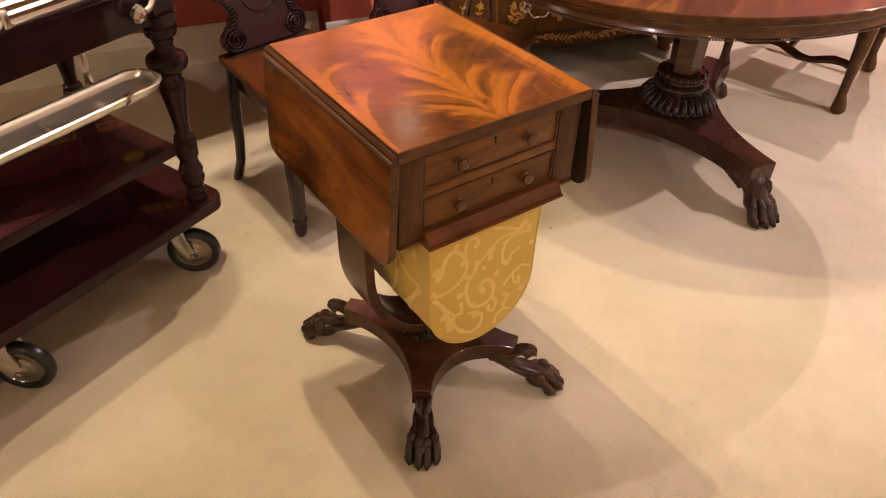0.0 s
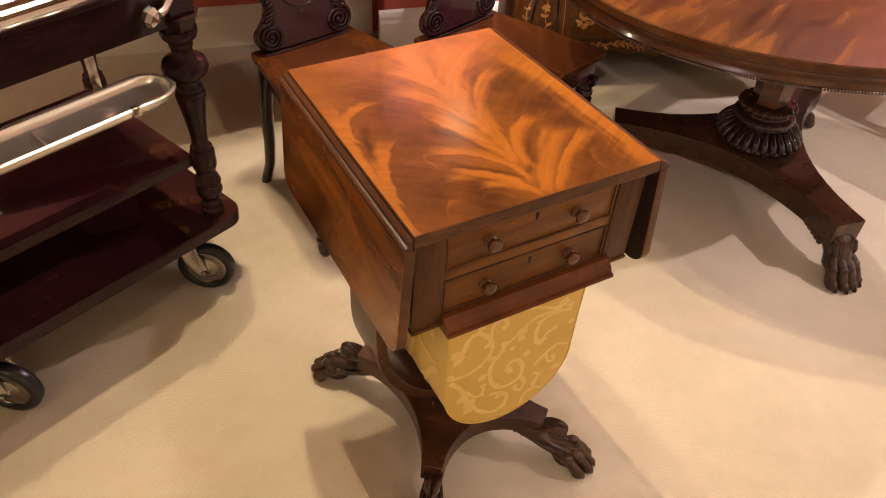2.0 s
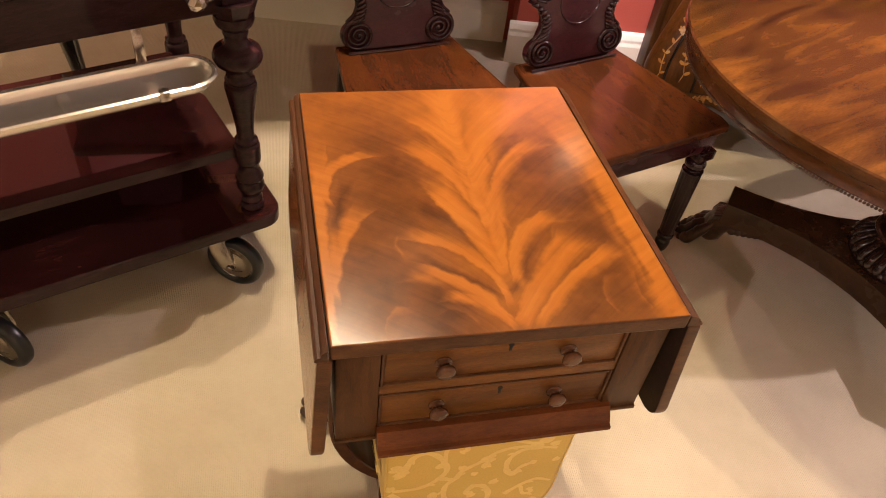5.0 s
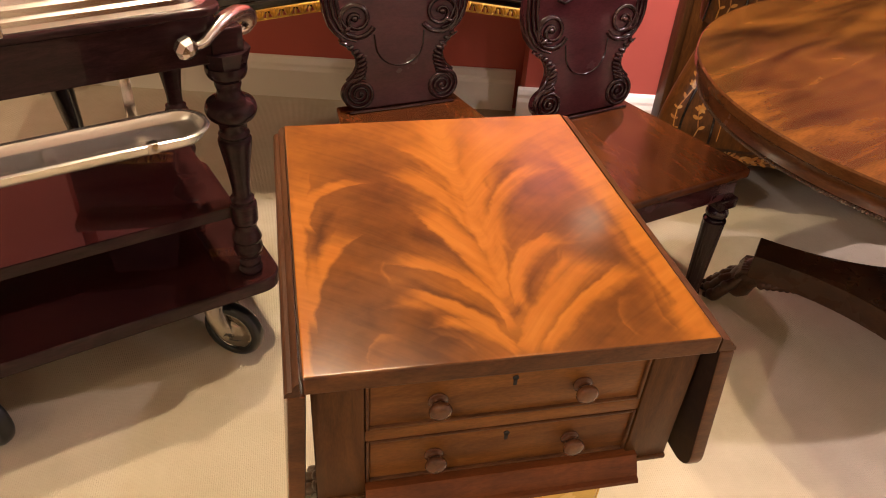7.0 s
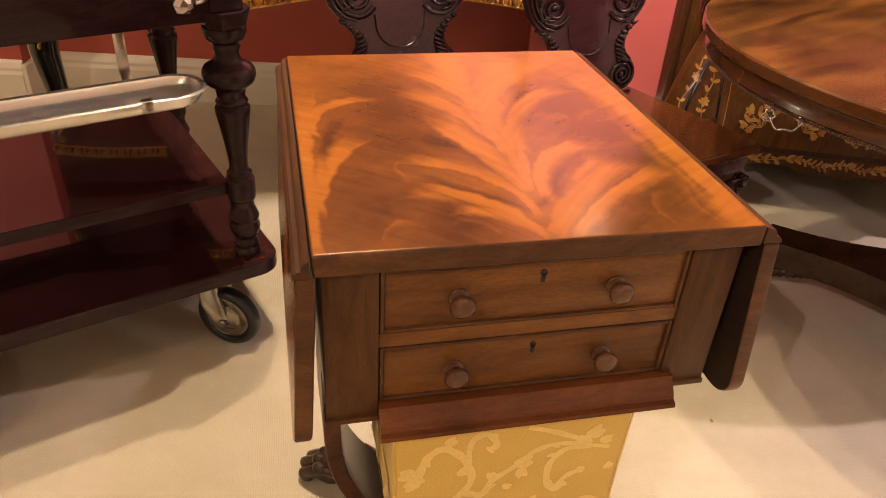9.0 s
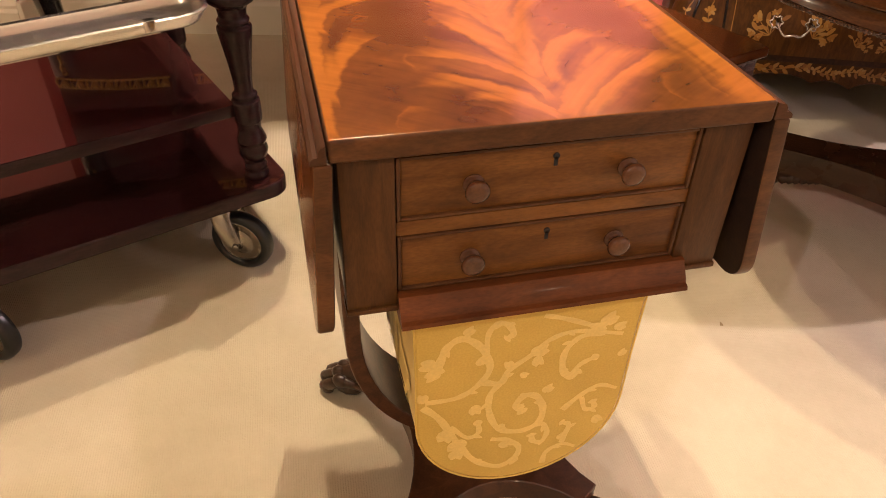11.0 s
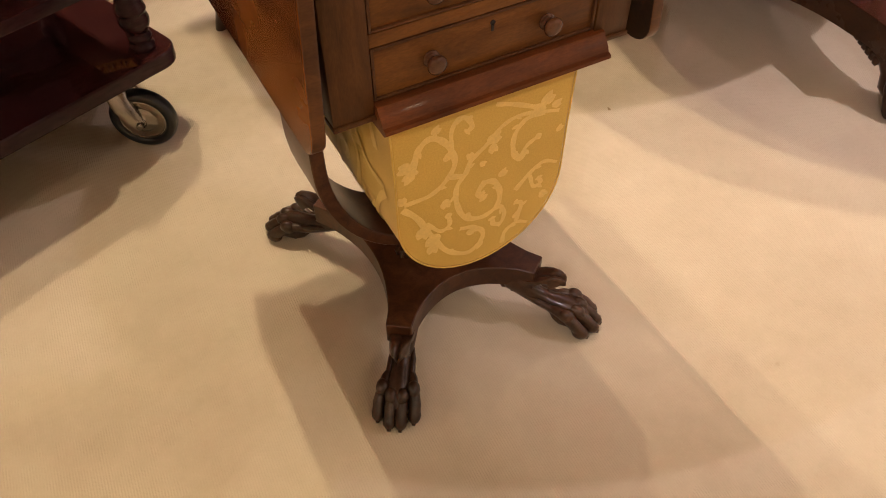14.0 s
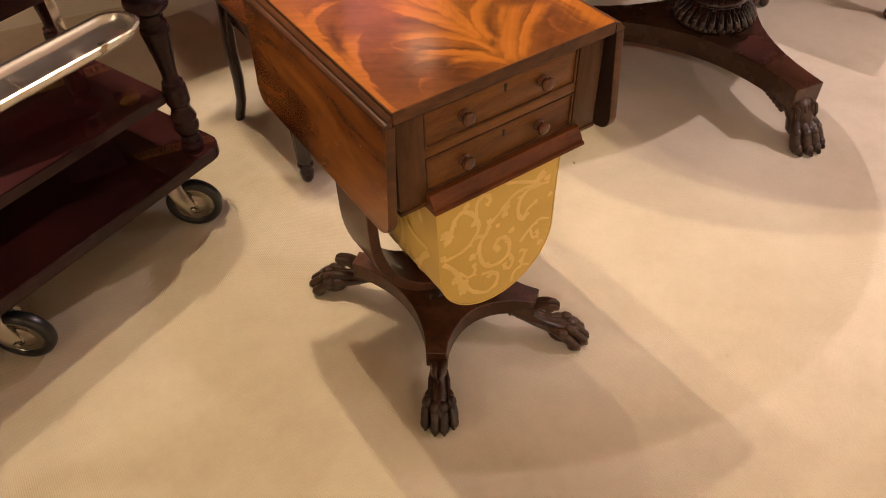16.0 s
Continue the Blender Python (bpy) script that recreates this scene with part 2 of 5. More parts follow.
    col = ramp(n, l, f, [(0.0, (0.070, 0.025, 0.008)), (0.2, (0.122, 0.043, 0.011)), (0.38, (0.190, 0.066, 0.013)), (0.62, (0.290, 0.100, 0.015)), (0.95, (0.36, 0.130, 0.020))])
    l.new(col, b.inputs["Base Color"])
    sm = noise(14.0, 5.0).outputs[0]
    l.new(maths(n, l, "MULTIPLY_ADD", sm, 0.16, 0.10), b.inputs["Roughness"])
    b.inputs["Specular IOR Level"].default_value = 0.38
    return m


def swept_veneer(name):
    """Veneer of the hanging leaves: broad plumes that sweep across on a slant."""
    m, n, l, b = material(name, 0.24, 0, 0.28, 0.25)
    tc = n.new("ShaderNodeTexCoord")

    def combed(across, along, detail, twist):
        mp = n.new("ShaderNodeMapping")
        mp.inputs["Rotation"].default_value = (radians(-34), 0, 0)
        mp.inputs["Scale"].default_value = (1.0, along, across)
        l.new(tc.outputs["Object"], mp.inputs[0])
        t = node(n, "ShaderNodeTexNoise", Scale=1.0, Detail=detail, Roughness=0.5, Distortion=twist)
        l.new(mp.outputs[0], t.inputs[0])
        return t.outputs[0]
    plume, strand, fine = combed(11.0, 3.6, 2.5, 1.5), combed(40.0, 6.0, 2.0, 0.4), combed(130.0, 8.0, 1.0, 0.2)
    cloud = node(n, "ShaderNodeTexNoise", Scale=5.0, Detail=2.0)
    l.new(tc.outputs["Object"], cloud.inputs[0])
    f = maths(n, l, "MULTIPLY_ADD", plume, 0.62, maths(n, l, "MULTIPLY", cloud.outputs[0], 0.24))
    f = maths(n, l, "MULTIPLY_ADD", strand, 0.14, f)
    f = maths(n, l, "MULTIPLY_ADD", fine, 0.07, f)
    l.new(ramp(n, l, f, [(0.36, (0.045, 0.014, 0.005)), (0.48, (0.105, 0.034, 0.008)), (0.58, (0.185, 0.063, 0.013)), (0.70, (0.27, 0.098, 0.018))]), b.inputs["Base Color"])
    sm = node(n, "ShaderNodeTexNoise", Scale=9.0, Detail=4.0)
    l.new(tc.outputs["Object"], sm.inputs[0])
    l.new(maths(n, l, "MULTIPLY_ADD", sm.outputs[0], 0.22, 0.14), b.inputs["Roughness"])
    return m


def plain(name, colour, rough, metal=0.0, coat=0.0, vary=0.15, scale=30.0, bumpy=0.05):
    m, n, l, b = material(name, rough, metal, coat)
    tc = n.new("ShaderNodeTexCoord")
    t = node(n, "ShaderNodeTexNoise", Scale=scale, Detail=6.0)
    l.new(tc.outputs["Object"], t.inputs[0])
    t2 = node(n, "ShaderNodeTexNoise", Scale=scale / 9, Detail=3.0)
    l.new(tc.outputs["Object"], t2.inputs[0])
    f = maths(n, l, "MULTIPLY_ADD", t.outputs[0], 0.5, maths(n, l, "MULTIPLY", t2.outputs[0], 0.5))
    lo, hi = [c * (1 - vary) for c in colour], [min(1, c * (1 + vary)) for c in colour]
    l.new(ramp(n, l, f, [(0.3, lo), (0.7, hi)]), b.inputs["Base Color"])
    l.new(maths(n, l, "MULTIPLY_ADD", f, 0.2 * rough, rough * 0.9), b.inputs["Roughness"])
    if bumpy:
        bump(n, l, b, t.outputs[0], bumpy)
    return m


def carpet_material():
    """Ribbed wool carpet, beige, with tread stains."""
    m, n, l, b = material("carpet", 0.95, 0, 0, 0.1)
    tc = n.new("ShaderNodeTexCoord")
    big = node(n, "ShaderNodeTexNoise", Scale=1.6, Detail=5.0, Roughness=0.6)
    l.new(tc.outputs["Object"], big.inputs[0])
    mid = node(n, "ShaderNodeTexNoise", Scale=14.0, Detail=6.0, Roughness=0.7)
    l.new(tc.outputs["Object"], mid.inputs[0])
    f = maths(n, l, "MULTIPLY_ADD", big.outputs[0], 0.7, maths(n, l, "MULTIPLY", mid.outputs[0], 0.3))
    col = ramp(n, l, f, [(0.36, (0.43, 0.365, 0.263)), (0.5, (0.49, 0.425, 0.316)), (0.64, (0.54, 0.475, 0.359))])
    sp = node(n, "ShaderNodeTexNoise", Scale=9.0, Detail=3.0, Roughness=0.7)
    l.new(tc.outputs["Object"], sp.inputs[0])
    mix = n.new("ShaderNodeMix")
    mix.data_type, mix.blend_type = "RGBA", "MULTIPLY"
    mix.inputs[0].default_value = 1.0
    l.new(col, mix.inputs[6])
    l.new(ramp(n, l, sp.outputs[0], [(0.20, (0.60, 0.54, 0.45)), (0.29, (1, 1, 1))]), mix.inputs[7])
    vor = n.new("ShaderNodeTexVoronoi")
    vor.inputs["Scale"].default_value = 5.0
    wob = n.new("ShaderNodeVectorMath")
    wob.operation = "MULTIPLY_ADD"
    tw = node(n, "ShaderNodeTexNoise", Scale=70.0, Detail=2.0)
    l.new(tc.outputs["Object"], tw.inputs[0])
    l.new(tw.outputs["Color"], wob.inputs[0])
    wob.inputs[1].default_value = (0.012, 0.012, 0)
    l.new(tc.outputs["Object"], wob.inputs[2])
    l.new(wob.outputs[0], vor.inputs["Vector"])
    hue = n.new("ShaderNodeSeparateColor")
    l.new(vor.outputs["Color"], hue.inputs[0])
    size = maths(n, l, "MULTIPLY_ADD", hue.outputs[0], 0.062, -0.022)
    speck = maths(n, l, "GREATER_THAN", vor.outputs["Distance"], size)
    mix2 = n.new("ShaderNodeMix")
    mix2.data_type, mix2.blend_type = "RGBA", "MULTIPLY"
    mix2.inputs[0].default_value = 1.0
    l.new(mix.outputs[2], mix2.inputs[6])
    l.new(ramp(n, l, speck, [(0.0, (0.58, 0.50, 0.40)), (1.0, (1, 1, 1))]), mix2.inputs[7])
    l.new(mix2.outputs[2], b.inputs["Base Color"])
    mp = n.new("ShaderNodeMapping")
    mp.inputs["Rotation"].default_value = (0, 0, 0.05)
    l.new(tc.outputs["Object"], mp.inputs[0])
    rib = n.new("ShaderNodeTexWave")
    rib.inputs["Scale"].default_value, rib.inputs["Distortion"].default_value = 78.0, 1.2
    rib.inputs["Detail"].default_value, rib.inputs["Detail Scale"].default_value = 3.0, 3.0
    l.new(mp.outputs[0], rib.inputs[0])
    tuft = node(n, "ShaderNodeTexNoise", Scale=260.0, Detail=3.0)
    l.new(tc.outputs["Object"], tuft.inputs[0])
    bump(n, l, b, maths(n, l, "MULTIPLY_ADD", rib.outputs[1], 0.34, tuft.outputs[0]), 0.36, 0.003)
    return m


FLAME = flame("flame_mahogany")
MAHOG = wood("mahogany", (0.045, 0.0155, 0.004), (0.112, 0.042, 0.009), (0.185, 0.074, 0.016), (2.5, 9, 9), 0.42, 0.08, 4.0)
KNOB = wood("waxed_knob_mahogany", (0.05, 0.018, 0.008), (0.09, 0.033, 0.012), (0.13, 0.05, 0.018), (6, 6, 6), 0.22, 0.6, 4.0)
# near-black copy of the wood, shade of the leaf gap put into its colour
GAP_SHADE = wood("gap_shade_mahogany", (0.012, 0.006, 0.003), (0.022, 0.010, 0.005), (0.036, 0.016, 0.007), (6, 6, 6), 0.6, 0.0)
EDGE = wood("dark_edge_mahogany", (0.035, 0.014, 0.006), (0.075, 0.030, 0.010), (0.125, 0.050, 0.015), (3, 9, 9), 0.40, 0.10, 4.0)
SLIDE = wood("red_brown_mahogany", (0.048, 0.013, 0.004), (0.100, 0.029, 0.007), (0.155, 0.045, 0.010), (2.5, 10, 10), 0.44, 0.05, 4.0)
FLAP = swept_veneer("figured_mahogany_flap")
DARKM = wood("dark_mahogany", (0.024, 0.010, 0.005), (0.055, 0.021, 0.009), (0.095, 0.037, 0.014), (6, 6, 6), 0.36, 0.2)
JOINT = wood("rule_joint_mahogany", (0.035, 0.014, 0.006), (0.062, 0.024, 0.009), (0.095, 0.036, 0.012), (6, 1, 6), 0.36, 0.15, 4.0)
CARVED = wood("carved_dark_mahogany", (0.014, 0.007, 0.004), (0.034, 0.016, 0.008), (0.068, 0.031, 0.015), (5, 5, 5), 0.34, 0.42, 9.0, 0.16)
STILE = wood("faded_mahogany", (0.036, 0.014, 0.0045), (0.068, 0.027, 0.007), (0.102, 0.042, 0.011), (12, 12, 2), 0.45, 0.06)
REDM = wood("polished_red_mahogany", (0.034, 0.0085, 0.0115), (0.046, 0.011, 0.0145), (0.060, 0.0145, 0.018), (2, 5, 5), 0.24, 0.5, 3.0, 0.006)
TROL = wood("french_polished_mahogany", (0.016, 0.0075, 0.009), (0.028, 0.0125, 0.0145), (0.044, 0.019, 0.0215), (3, 14, 14), 0.12, 0.32)
TROL.node_tree.nodes["Principled BSDF"].inputs["Specular IOR Level"].default_value = 0.06
TROL.node_tree.nodes["Principled BSDF"].inputs["Coat Roughness"].default_value = 0.03
SEAT = wood("polished_seat_mahogany", (0.040, 0.012, 0.005), (0.072, 0.021, 0.007), (0.112, 0.034, 0.010), (6, 1.5, 6), 0.18, 0.42, 3.0, 0.008)
ROSE = wood("figured_centre_table_mahogany", (0.016, 0.006, 0.002), (0.070, 0.026, 0.006), (0.165, 0.063, 0.011), (1.5, 8, 8), 0.18, 0.13, 2.2, 0.01, -38, detail=3.5)
RIM = wood("table_rim_mahogany", (0.028, 0.010, 0.004), (0.072, 0.026, 0.008), (0.125, 0.047, 0.013), (3, 3, 9), 0.22, 0.4, 4.0)
BASEW = wood("tripod_base_mahogany", (0.018, 0.008, 0.004), (0.038, 0.0165, 0.0075), (0.064, 0.028, 0.011), (2, 2, 6), 0.26, 0.35, 2.5, 0.01)
MARQ = wood("walnut_veneer", (0.045, 0.016, 0.004), (0.095, 0.035, 0.008), (0.155, 0.058, 0.012), (16, 16, 3), 0.36, 0.08)


def fruitwood():
    """Pieces of inlay cut from several woods, from deep gold to pale."""
    m, n, l, b = material("fruitwood_inlay", 0.32, 0, 0.3)
    g = n.new("ShaderNodeNewGeometry")
    tc = n.new("ShaderNodeTexCoord")
    fine = node(n, "ShaderNodeTexNoise", Scale=140.0, Detail=3.0)
    l.new(tc.outputs["Object"], fine.inputs[0])
    f = maths(n, l, "MULTIPLY_ADD", fine.outputs[0], 0.35, maths(n, l, "MULTIPLY", g.outputs["Random Per Island"], 0.8))
    l.new(ramp(n, l, f, [(0.12, (0.27, 0.095, 0.020)), (0.45, (0.46, 0.20, 0.030)), (0.75, (0.50, 0.24, 0.042)), (1.0, (0.52, 0.31, 0.095))]), b.inputs["Base Color"])
    return m


INLAY = fruitwood()
TRAY = plain("polished_silver_plate", (0.90, 0.86, 0.81), 0.24, 0.74, 0, 0.06, 20, 0.02)
SILVER = plain("silver_plate", (0.72, 0.67, 0.63), 0.24, 1.0, 0, 0.08, 20, 0.02)
STEEL = plain("dulled_chromed_steel", (0.34, 0.31, 0.27), 0.26, 1.0, 0, 0.1, 20, 0.02)
GILT = plain("gilt_bronze", (0.75, 0.48, 0.12), 0.28, 1.0, 0, 0.25, 60, 0.2)
EBON = plain("ebonised_wood", (0.012, 0.01, 0.009), 0.16, 0, 0.7, 0.3, 20)
RUBBER = plain("black_rubber", (0.010, 0.011, 0.013), 0.3, 0, 0, 0.3, 40)
BLACK = plain("dark_void", (0.01, 0.007, 0.005), 0.7)
RED = plain("red_wall_paint", (0.45, 0.088, 0.062), 0.6, 0, 0, 0.06, 8, 0.05)
WHITE = plain("white_gloss_paint", (0.78, 0.72, 0.62), 0.35, 0, 0.1, 0.05, 8)
CREAM = plain("ceiling_paint", (0.82, 0.78, 0.70), 0.8, 0, 0, 0.03, 5)
CARPET = carpet_material()
SHELF = wood("mirror_polished_mahogany", (0.020, 0.0065, 0.007), (0.038, 0.0115, 0.0115), (0.062, 0.018, 0.016), (3, 14, 14), 0.14, 1.0, 6.0, 0.01)
SHELF.node_tree.nodes["Principled BSDF"].inputs["Coat Roughness"].default_value = 0.03
SCROLLB = wood("polished_carved_mahogany", (0.010, 0.005, 0.003), (0.020, 0.009, 0.006), (0.036, 0.016, 0.009), (5, 5, 5), 0.24, 0.6, 6.0, 0.05)
BEADS = wood("polished_bead_mahogany", (0.045, 0.024, 0.014), (0.07, 0.037, 0.020), (0.10, 0.054, 0.030), (6, 6, 6), 0.15, 1.0)
SCROLLW = wood("carved_red_mahogany", (0.012, 0.004, 0.005), (0.019, 0.006, 0.007), (0.028, 0.009, 0.009), (5, 5, 5), 0.22, 0.6, 5.0, 0.05)


def damask():
    """Gold silk damask: satin ground, paler woven threads."""
    m, n, l, b = material("gold_damask", 0.5, 0, 0, 0.4)
    b.inputs["Sheen Weight"].default_value = 0.08
    tc = n.new("ShaderNodeTexCoord")
    t = node(n, "ShaderNodeTexNoise", Scale=420.0, Detail=2.0)
    l.new(tc.outputs["Object"], t.inputs[0])
    t2 = node(n, "ShaderNodeTexNoise", Scale=9.0, Detail=4.0)
    l.new(tc.outputs["Object"], t2.inputs[0])
    f = maths(n, l, "MULTIPLY_ADD", t.outputs[0], 0.5, maths(n, l, "MULTIPLY", t2.outputs[0], 0.5))
    l.new(ramp(n, l, f, [(0.35, (0.50, 0.32, 0.052)), (0.65, (0.60, 0.395, 0.076))]), b.inputs["Base Color"])
    bump(n, l, b, t.outputs[0], 0.15, 0.001)
    return m


DAMASK = damask()
SCROLLS = plain("pale_gold_silk", (0.68, 0.485, 0.140), 0.5, 0, 0, 0.12, 300, 0.15)

# ---- mesh helpers ----


def part(name, bm, mat, parent=None, label="", smooth=40, squash=None):
    if squash:
        moved(bm, Matrix.Diagonal((1, squash, 1, 1)))
    me = bpy.data.meshes.new(name)
    bmesh.ops.recalc_face_normals(bm, faces=bm.faces)
    bm.to_mesh(me)
    bm.free()
    me.materials.append(mat)
    ob = new(name, me)
    if smooth:
        me.polygons.foreach_set("use_smooth", [True] * len(me.polygons))
        me.set_sharp_from_angle(angle=radians(smooth))
        if smooth <= 30:
            wn = ob.modifiers.new("even_normals", "WEIGHTED_NORMAL")
            wn.keep_sharp = True
    if parent:
        ob.parent = parent
    if label:
        ob["label"] = label
    return ob


def thing(name, label, category, group="", at=None, kind=""):
    ob = new(name)
    if at is not None:
        ob.matrix_world = at
    return tagged(ob, label, category, group, kind)


def bevel(bm, r, seg=2, sharp=30):
    es = [e for e in bm.edges if len(e.link_faces) == 2 and e.calc_face_angle(0) > radians(sharp)]
    bmesh.ops.bevel(bm, geom=es, offset=r, segments=seg, profile=0.5, affect="EDGES", clamp_overlap=True)
    return bm


def box(x0, x1, y0, y1, z0, z1, r=0.0, seg=2, bm=None):
    own = bmesh.new()
    bmesh.ops.create_cube(own, size=1)
    for v in own.verts:
        v.co = Vector(((x0 + x1) / 2 + v.co.x * (x1 - x0), (y0 + y1) / 2 + v.co.y * (y1 - y0), (z0 + z1) / 2 + v.co.z * (z1 - z0)))
    if r:
        bevel(own, r, seg)
    return merge(bm, own) if bm else own


def merge(bm, other):
    me = bpy.data.meshes.new("tmp")
    other.to_mesh(me)
    other.free()
    bm.from_mesh(me)
    bpy.data.meshes.remove(me)
    return bm


def moved(bm, m):
    bmesh.ops.transform(bm, matrix=m, verts=bm.verts)
    return bm


def prism(points, d0, d1, axis="z", r=0.0, seg=2):
    """A closed outline pushed along an axis. Outline in (x, y), (x, z) or (y, z)."""
    bm = bmesh.new()
    place = {"z": lambda p, d: (p[0], p[1], d), "y": lambda p, d: (p[0], d, p[1]), "x": lambda p, d: (d, p[0], p[1])}[axis]
    a = [bm.verts.new(place(p, d0)) for p in points]
    b = [bm.verts.new(place(p, d1)) for p in points]
    bm.faces.new(a)
    bm.faces.new(b[::-1])
    for i in range(len(points)):
        j = (i + 1) % len(points)
        bm.faces.new((a[i], b[i], b[j], a[j]))
    bmesh.ops.recalc_face_normals(bm, faces=bm.faces)
    if r:
        es = [e for e in bm.edges if len(e.link_faces) == 2 and e.calc_face_angle(0) > radians(50)]
        bmesh.ops.bevel(bm, geom=es, offset=r, segments=seg, profile=0.5, affect="EDGES", clamp_overlap=True)
    return bm


def turned(profile, n=4, keep=0.35):
    """A turner's profile with its curves filled in between the marks."""
    P = [profile[0]] + list(profile) + [profile[-1]]
    out = []
    for i in range(1, len(P) - 2):
        a, b, c, d = (Vector(p) for p in P[i - 1:i + 3])
        ta, tb = (c - a) * keep, (d - b) * keep
        for j in range(n):
            s = j / n
            out.append((2 * s ** 3 - 3 * s * s + 1) * b + (s ** 3 - 2 * s * s + s) * ta + (3 * s * s - 2 * s ** 3) * c + (s ** 3 - s * s) * tb)
    return [tuple(v) for v in out] + [tuple(profile[-1])]


def lathe(profile, seg=28, flutes=0, depth=0.0, ring_only=False):
    """Turned work: (radius, height) from the foot up, closed at both ends."""
    bm = bmesh.new()
    rings = []
    for r, z in profile:
        ring = []
        for i in range(seg):
            a = 2 * math.pi * i / seg
            k = r * (1 - depth * (0.5 + 0.5 * math.cos(flutes * a))) if flutes else r
            ring.append(bm.verts.new((k * math.cos(a), k * math.sin(a), z)))
        rings.append(ring)
    for p, q in zip(rings, rings[1:]):
        for i in range(seg):
            j = (i + 1) % seg
            bm.faces.new((p[i], p[j], q[j], q[i]))
    if ring_only:
        for i in range(seg):
            j = (i + 1) % seg
            bm.faces.new((rings[-1][i], rings[-1][j], rings[0][j], rings[0][i]))
    else:
        bm.faces.new(rings[0][::-1])
        bm.faces.new(rings[-1])
    return bm


def tube(pts, radii, seg=10, flat=1.0):
    """A swept round bar through the points, its radius point by point; flat squeezes it across."""
    bm = bmesh.new()
    pts = [Vector(p) for p in pts]
    rings, side = [], None
    for i, p in enumerate(pts):
        d = (pts[min(i + 1, len(pts) - 1)] - pts[max(i - 1, 0)]).normalized()
        if side is None:
            side = d.orthogonal().normalized()
        side = (side - d * side.dot(d)).normalized()
        up = d.cross(side)
        r = radii[i] if hasattr(radii, "__len__") else radii
        rings.append([bm.verts.new(p + r * (math.cos(2 * math.pi * k / seg) * side + flat * math.sin(2 * math.pi * k / seg) * up)) for k in range(seg)])
    for a, b in zip(rings, rings[1:]):
        for k in range(seg):
            j = (k + 1) % seg
            bm.faces.new((a[k], a[j], b[j], b[k]))
    bm.faces.new(rings[0][::-1])
    bm.faces.new(rings[-1])
    return bm


def blob(c, s, turn=None, sub=2):
    bm = bmesh.new()
    bmesh.ops.create_icosphere(bm, subdivisions=sub, radius=1)
    m = Matrix.Translation(c) @ (turn or Matrix()) @ Matrix.Diagonal((*s, 1))
    return moved(bm, m)


def arc(cx, cy, rx, ry, a0, a1, n):
    return [(cx + rx * math.cos(radians(a0 + (a1 - a0) * i / n)), cy + ry * math.sin(radians(a0 + (a1 - a0) * i / n))) for i in range(n + 1)]


def spiral(c, r0, turns, n, start, sense=1, shrink=0.12):
    """Points of a volute, from its rim to its eye, in the (x, z) plane."""
    out = []
    for i in range(n + 1):
        k = i / n
        r = r0 * (1 - k) + r0 * shrink * k
        a = start + sense * 2 * math.pi * turns * k
        out.append((c[0] + r * math.cos(a), c[1] + r * math.sin(a)))
    return out


# ---- the room ----
tagged(part("floor", box(-4, 5, -4, 3.2, -0.05, 0.0), CARPET, smooth=0), "beige ribbed wool carpet with faint stains", "carpet", kind="structure")
tagged(part("ceiling", box(-4, 5, -4, 3.2, CEIL, CEIL + 0.1), CREAM, smooth=0), "plain cream painted ceiling", "ceiling", kind="structure")
WALL = pose(0, 1.735, 0, 0, 0, -12.4)


def wall(name, x0, x1, y0, y1, m=None, paint=None, label="red painted showroom wall"):
    ob = part(name, box(x0, x1, y0, y1, 0, CEIL), paint or RED, smooth=0)
    if m:
        ob.matrix_world = m
    return tagged(ob, label, "wall", kind="structure")


wall("wall_north", -4.2, 4.5, 0, 0.15, WALL)
# unseen walls added to close the room; cream so they bounce fill light
wall("wall_south", -4, 5, -4, -3.85, None, CREAM, "unseen wall, cream to bounce fill light")
wall("wall_west", -4, -3.85, -4, 3.2, None, CREAM, "unseen wall, cream to bounce fill light")
wall("wall_east", 4.85, 5, -4, 3.2, None, CREAM, "unseen wall, cream to bounce fill light")
wall("wall_pier_east", 0.62, 1.6, -0.13, 0, WALL)


def skirting(x0, x1, y, m, ends=0):
    prof = [(0, 0), (-0.022, 0), (-0.022, 0.10), (-0.017, 0.112), (-0.017, 0.122), (-0.010, 0.138), (-0.004, 0.145), (0, 0.145)]
    ob = part("baseboard", prism([(y + a, b) for a, b in prof], x0, x1, "x"), WHITE, smooth=0)
    ob.matrix_world = m
    return tagged(ob, "moulded white painted baseboard", "baseboard", kind="structure")


skirting(-0.99, 0.598, 0, WALL)
wall("wall_pier_west", -4.2, -1.01, -0.10, 0, WALL)
skirting(-4, -1.01, -0.10, WALL)
ret = part("baseboard", box(-1.0095, -0.991, -0.122, -0.0225, 0, 0.135, 0.004), WHITE, smooth=0)
ret.matrix_world = WALL
tagged(ret, "moulded white painted baseboard", "baseboard", kind="structure")
skirting(0.598, 1.62, -0.13, WALL)

# ---- work table ----
TY = -0.065


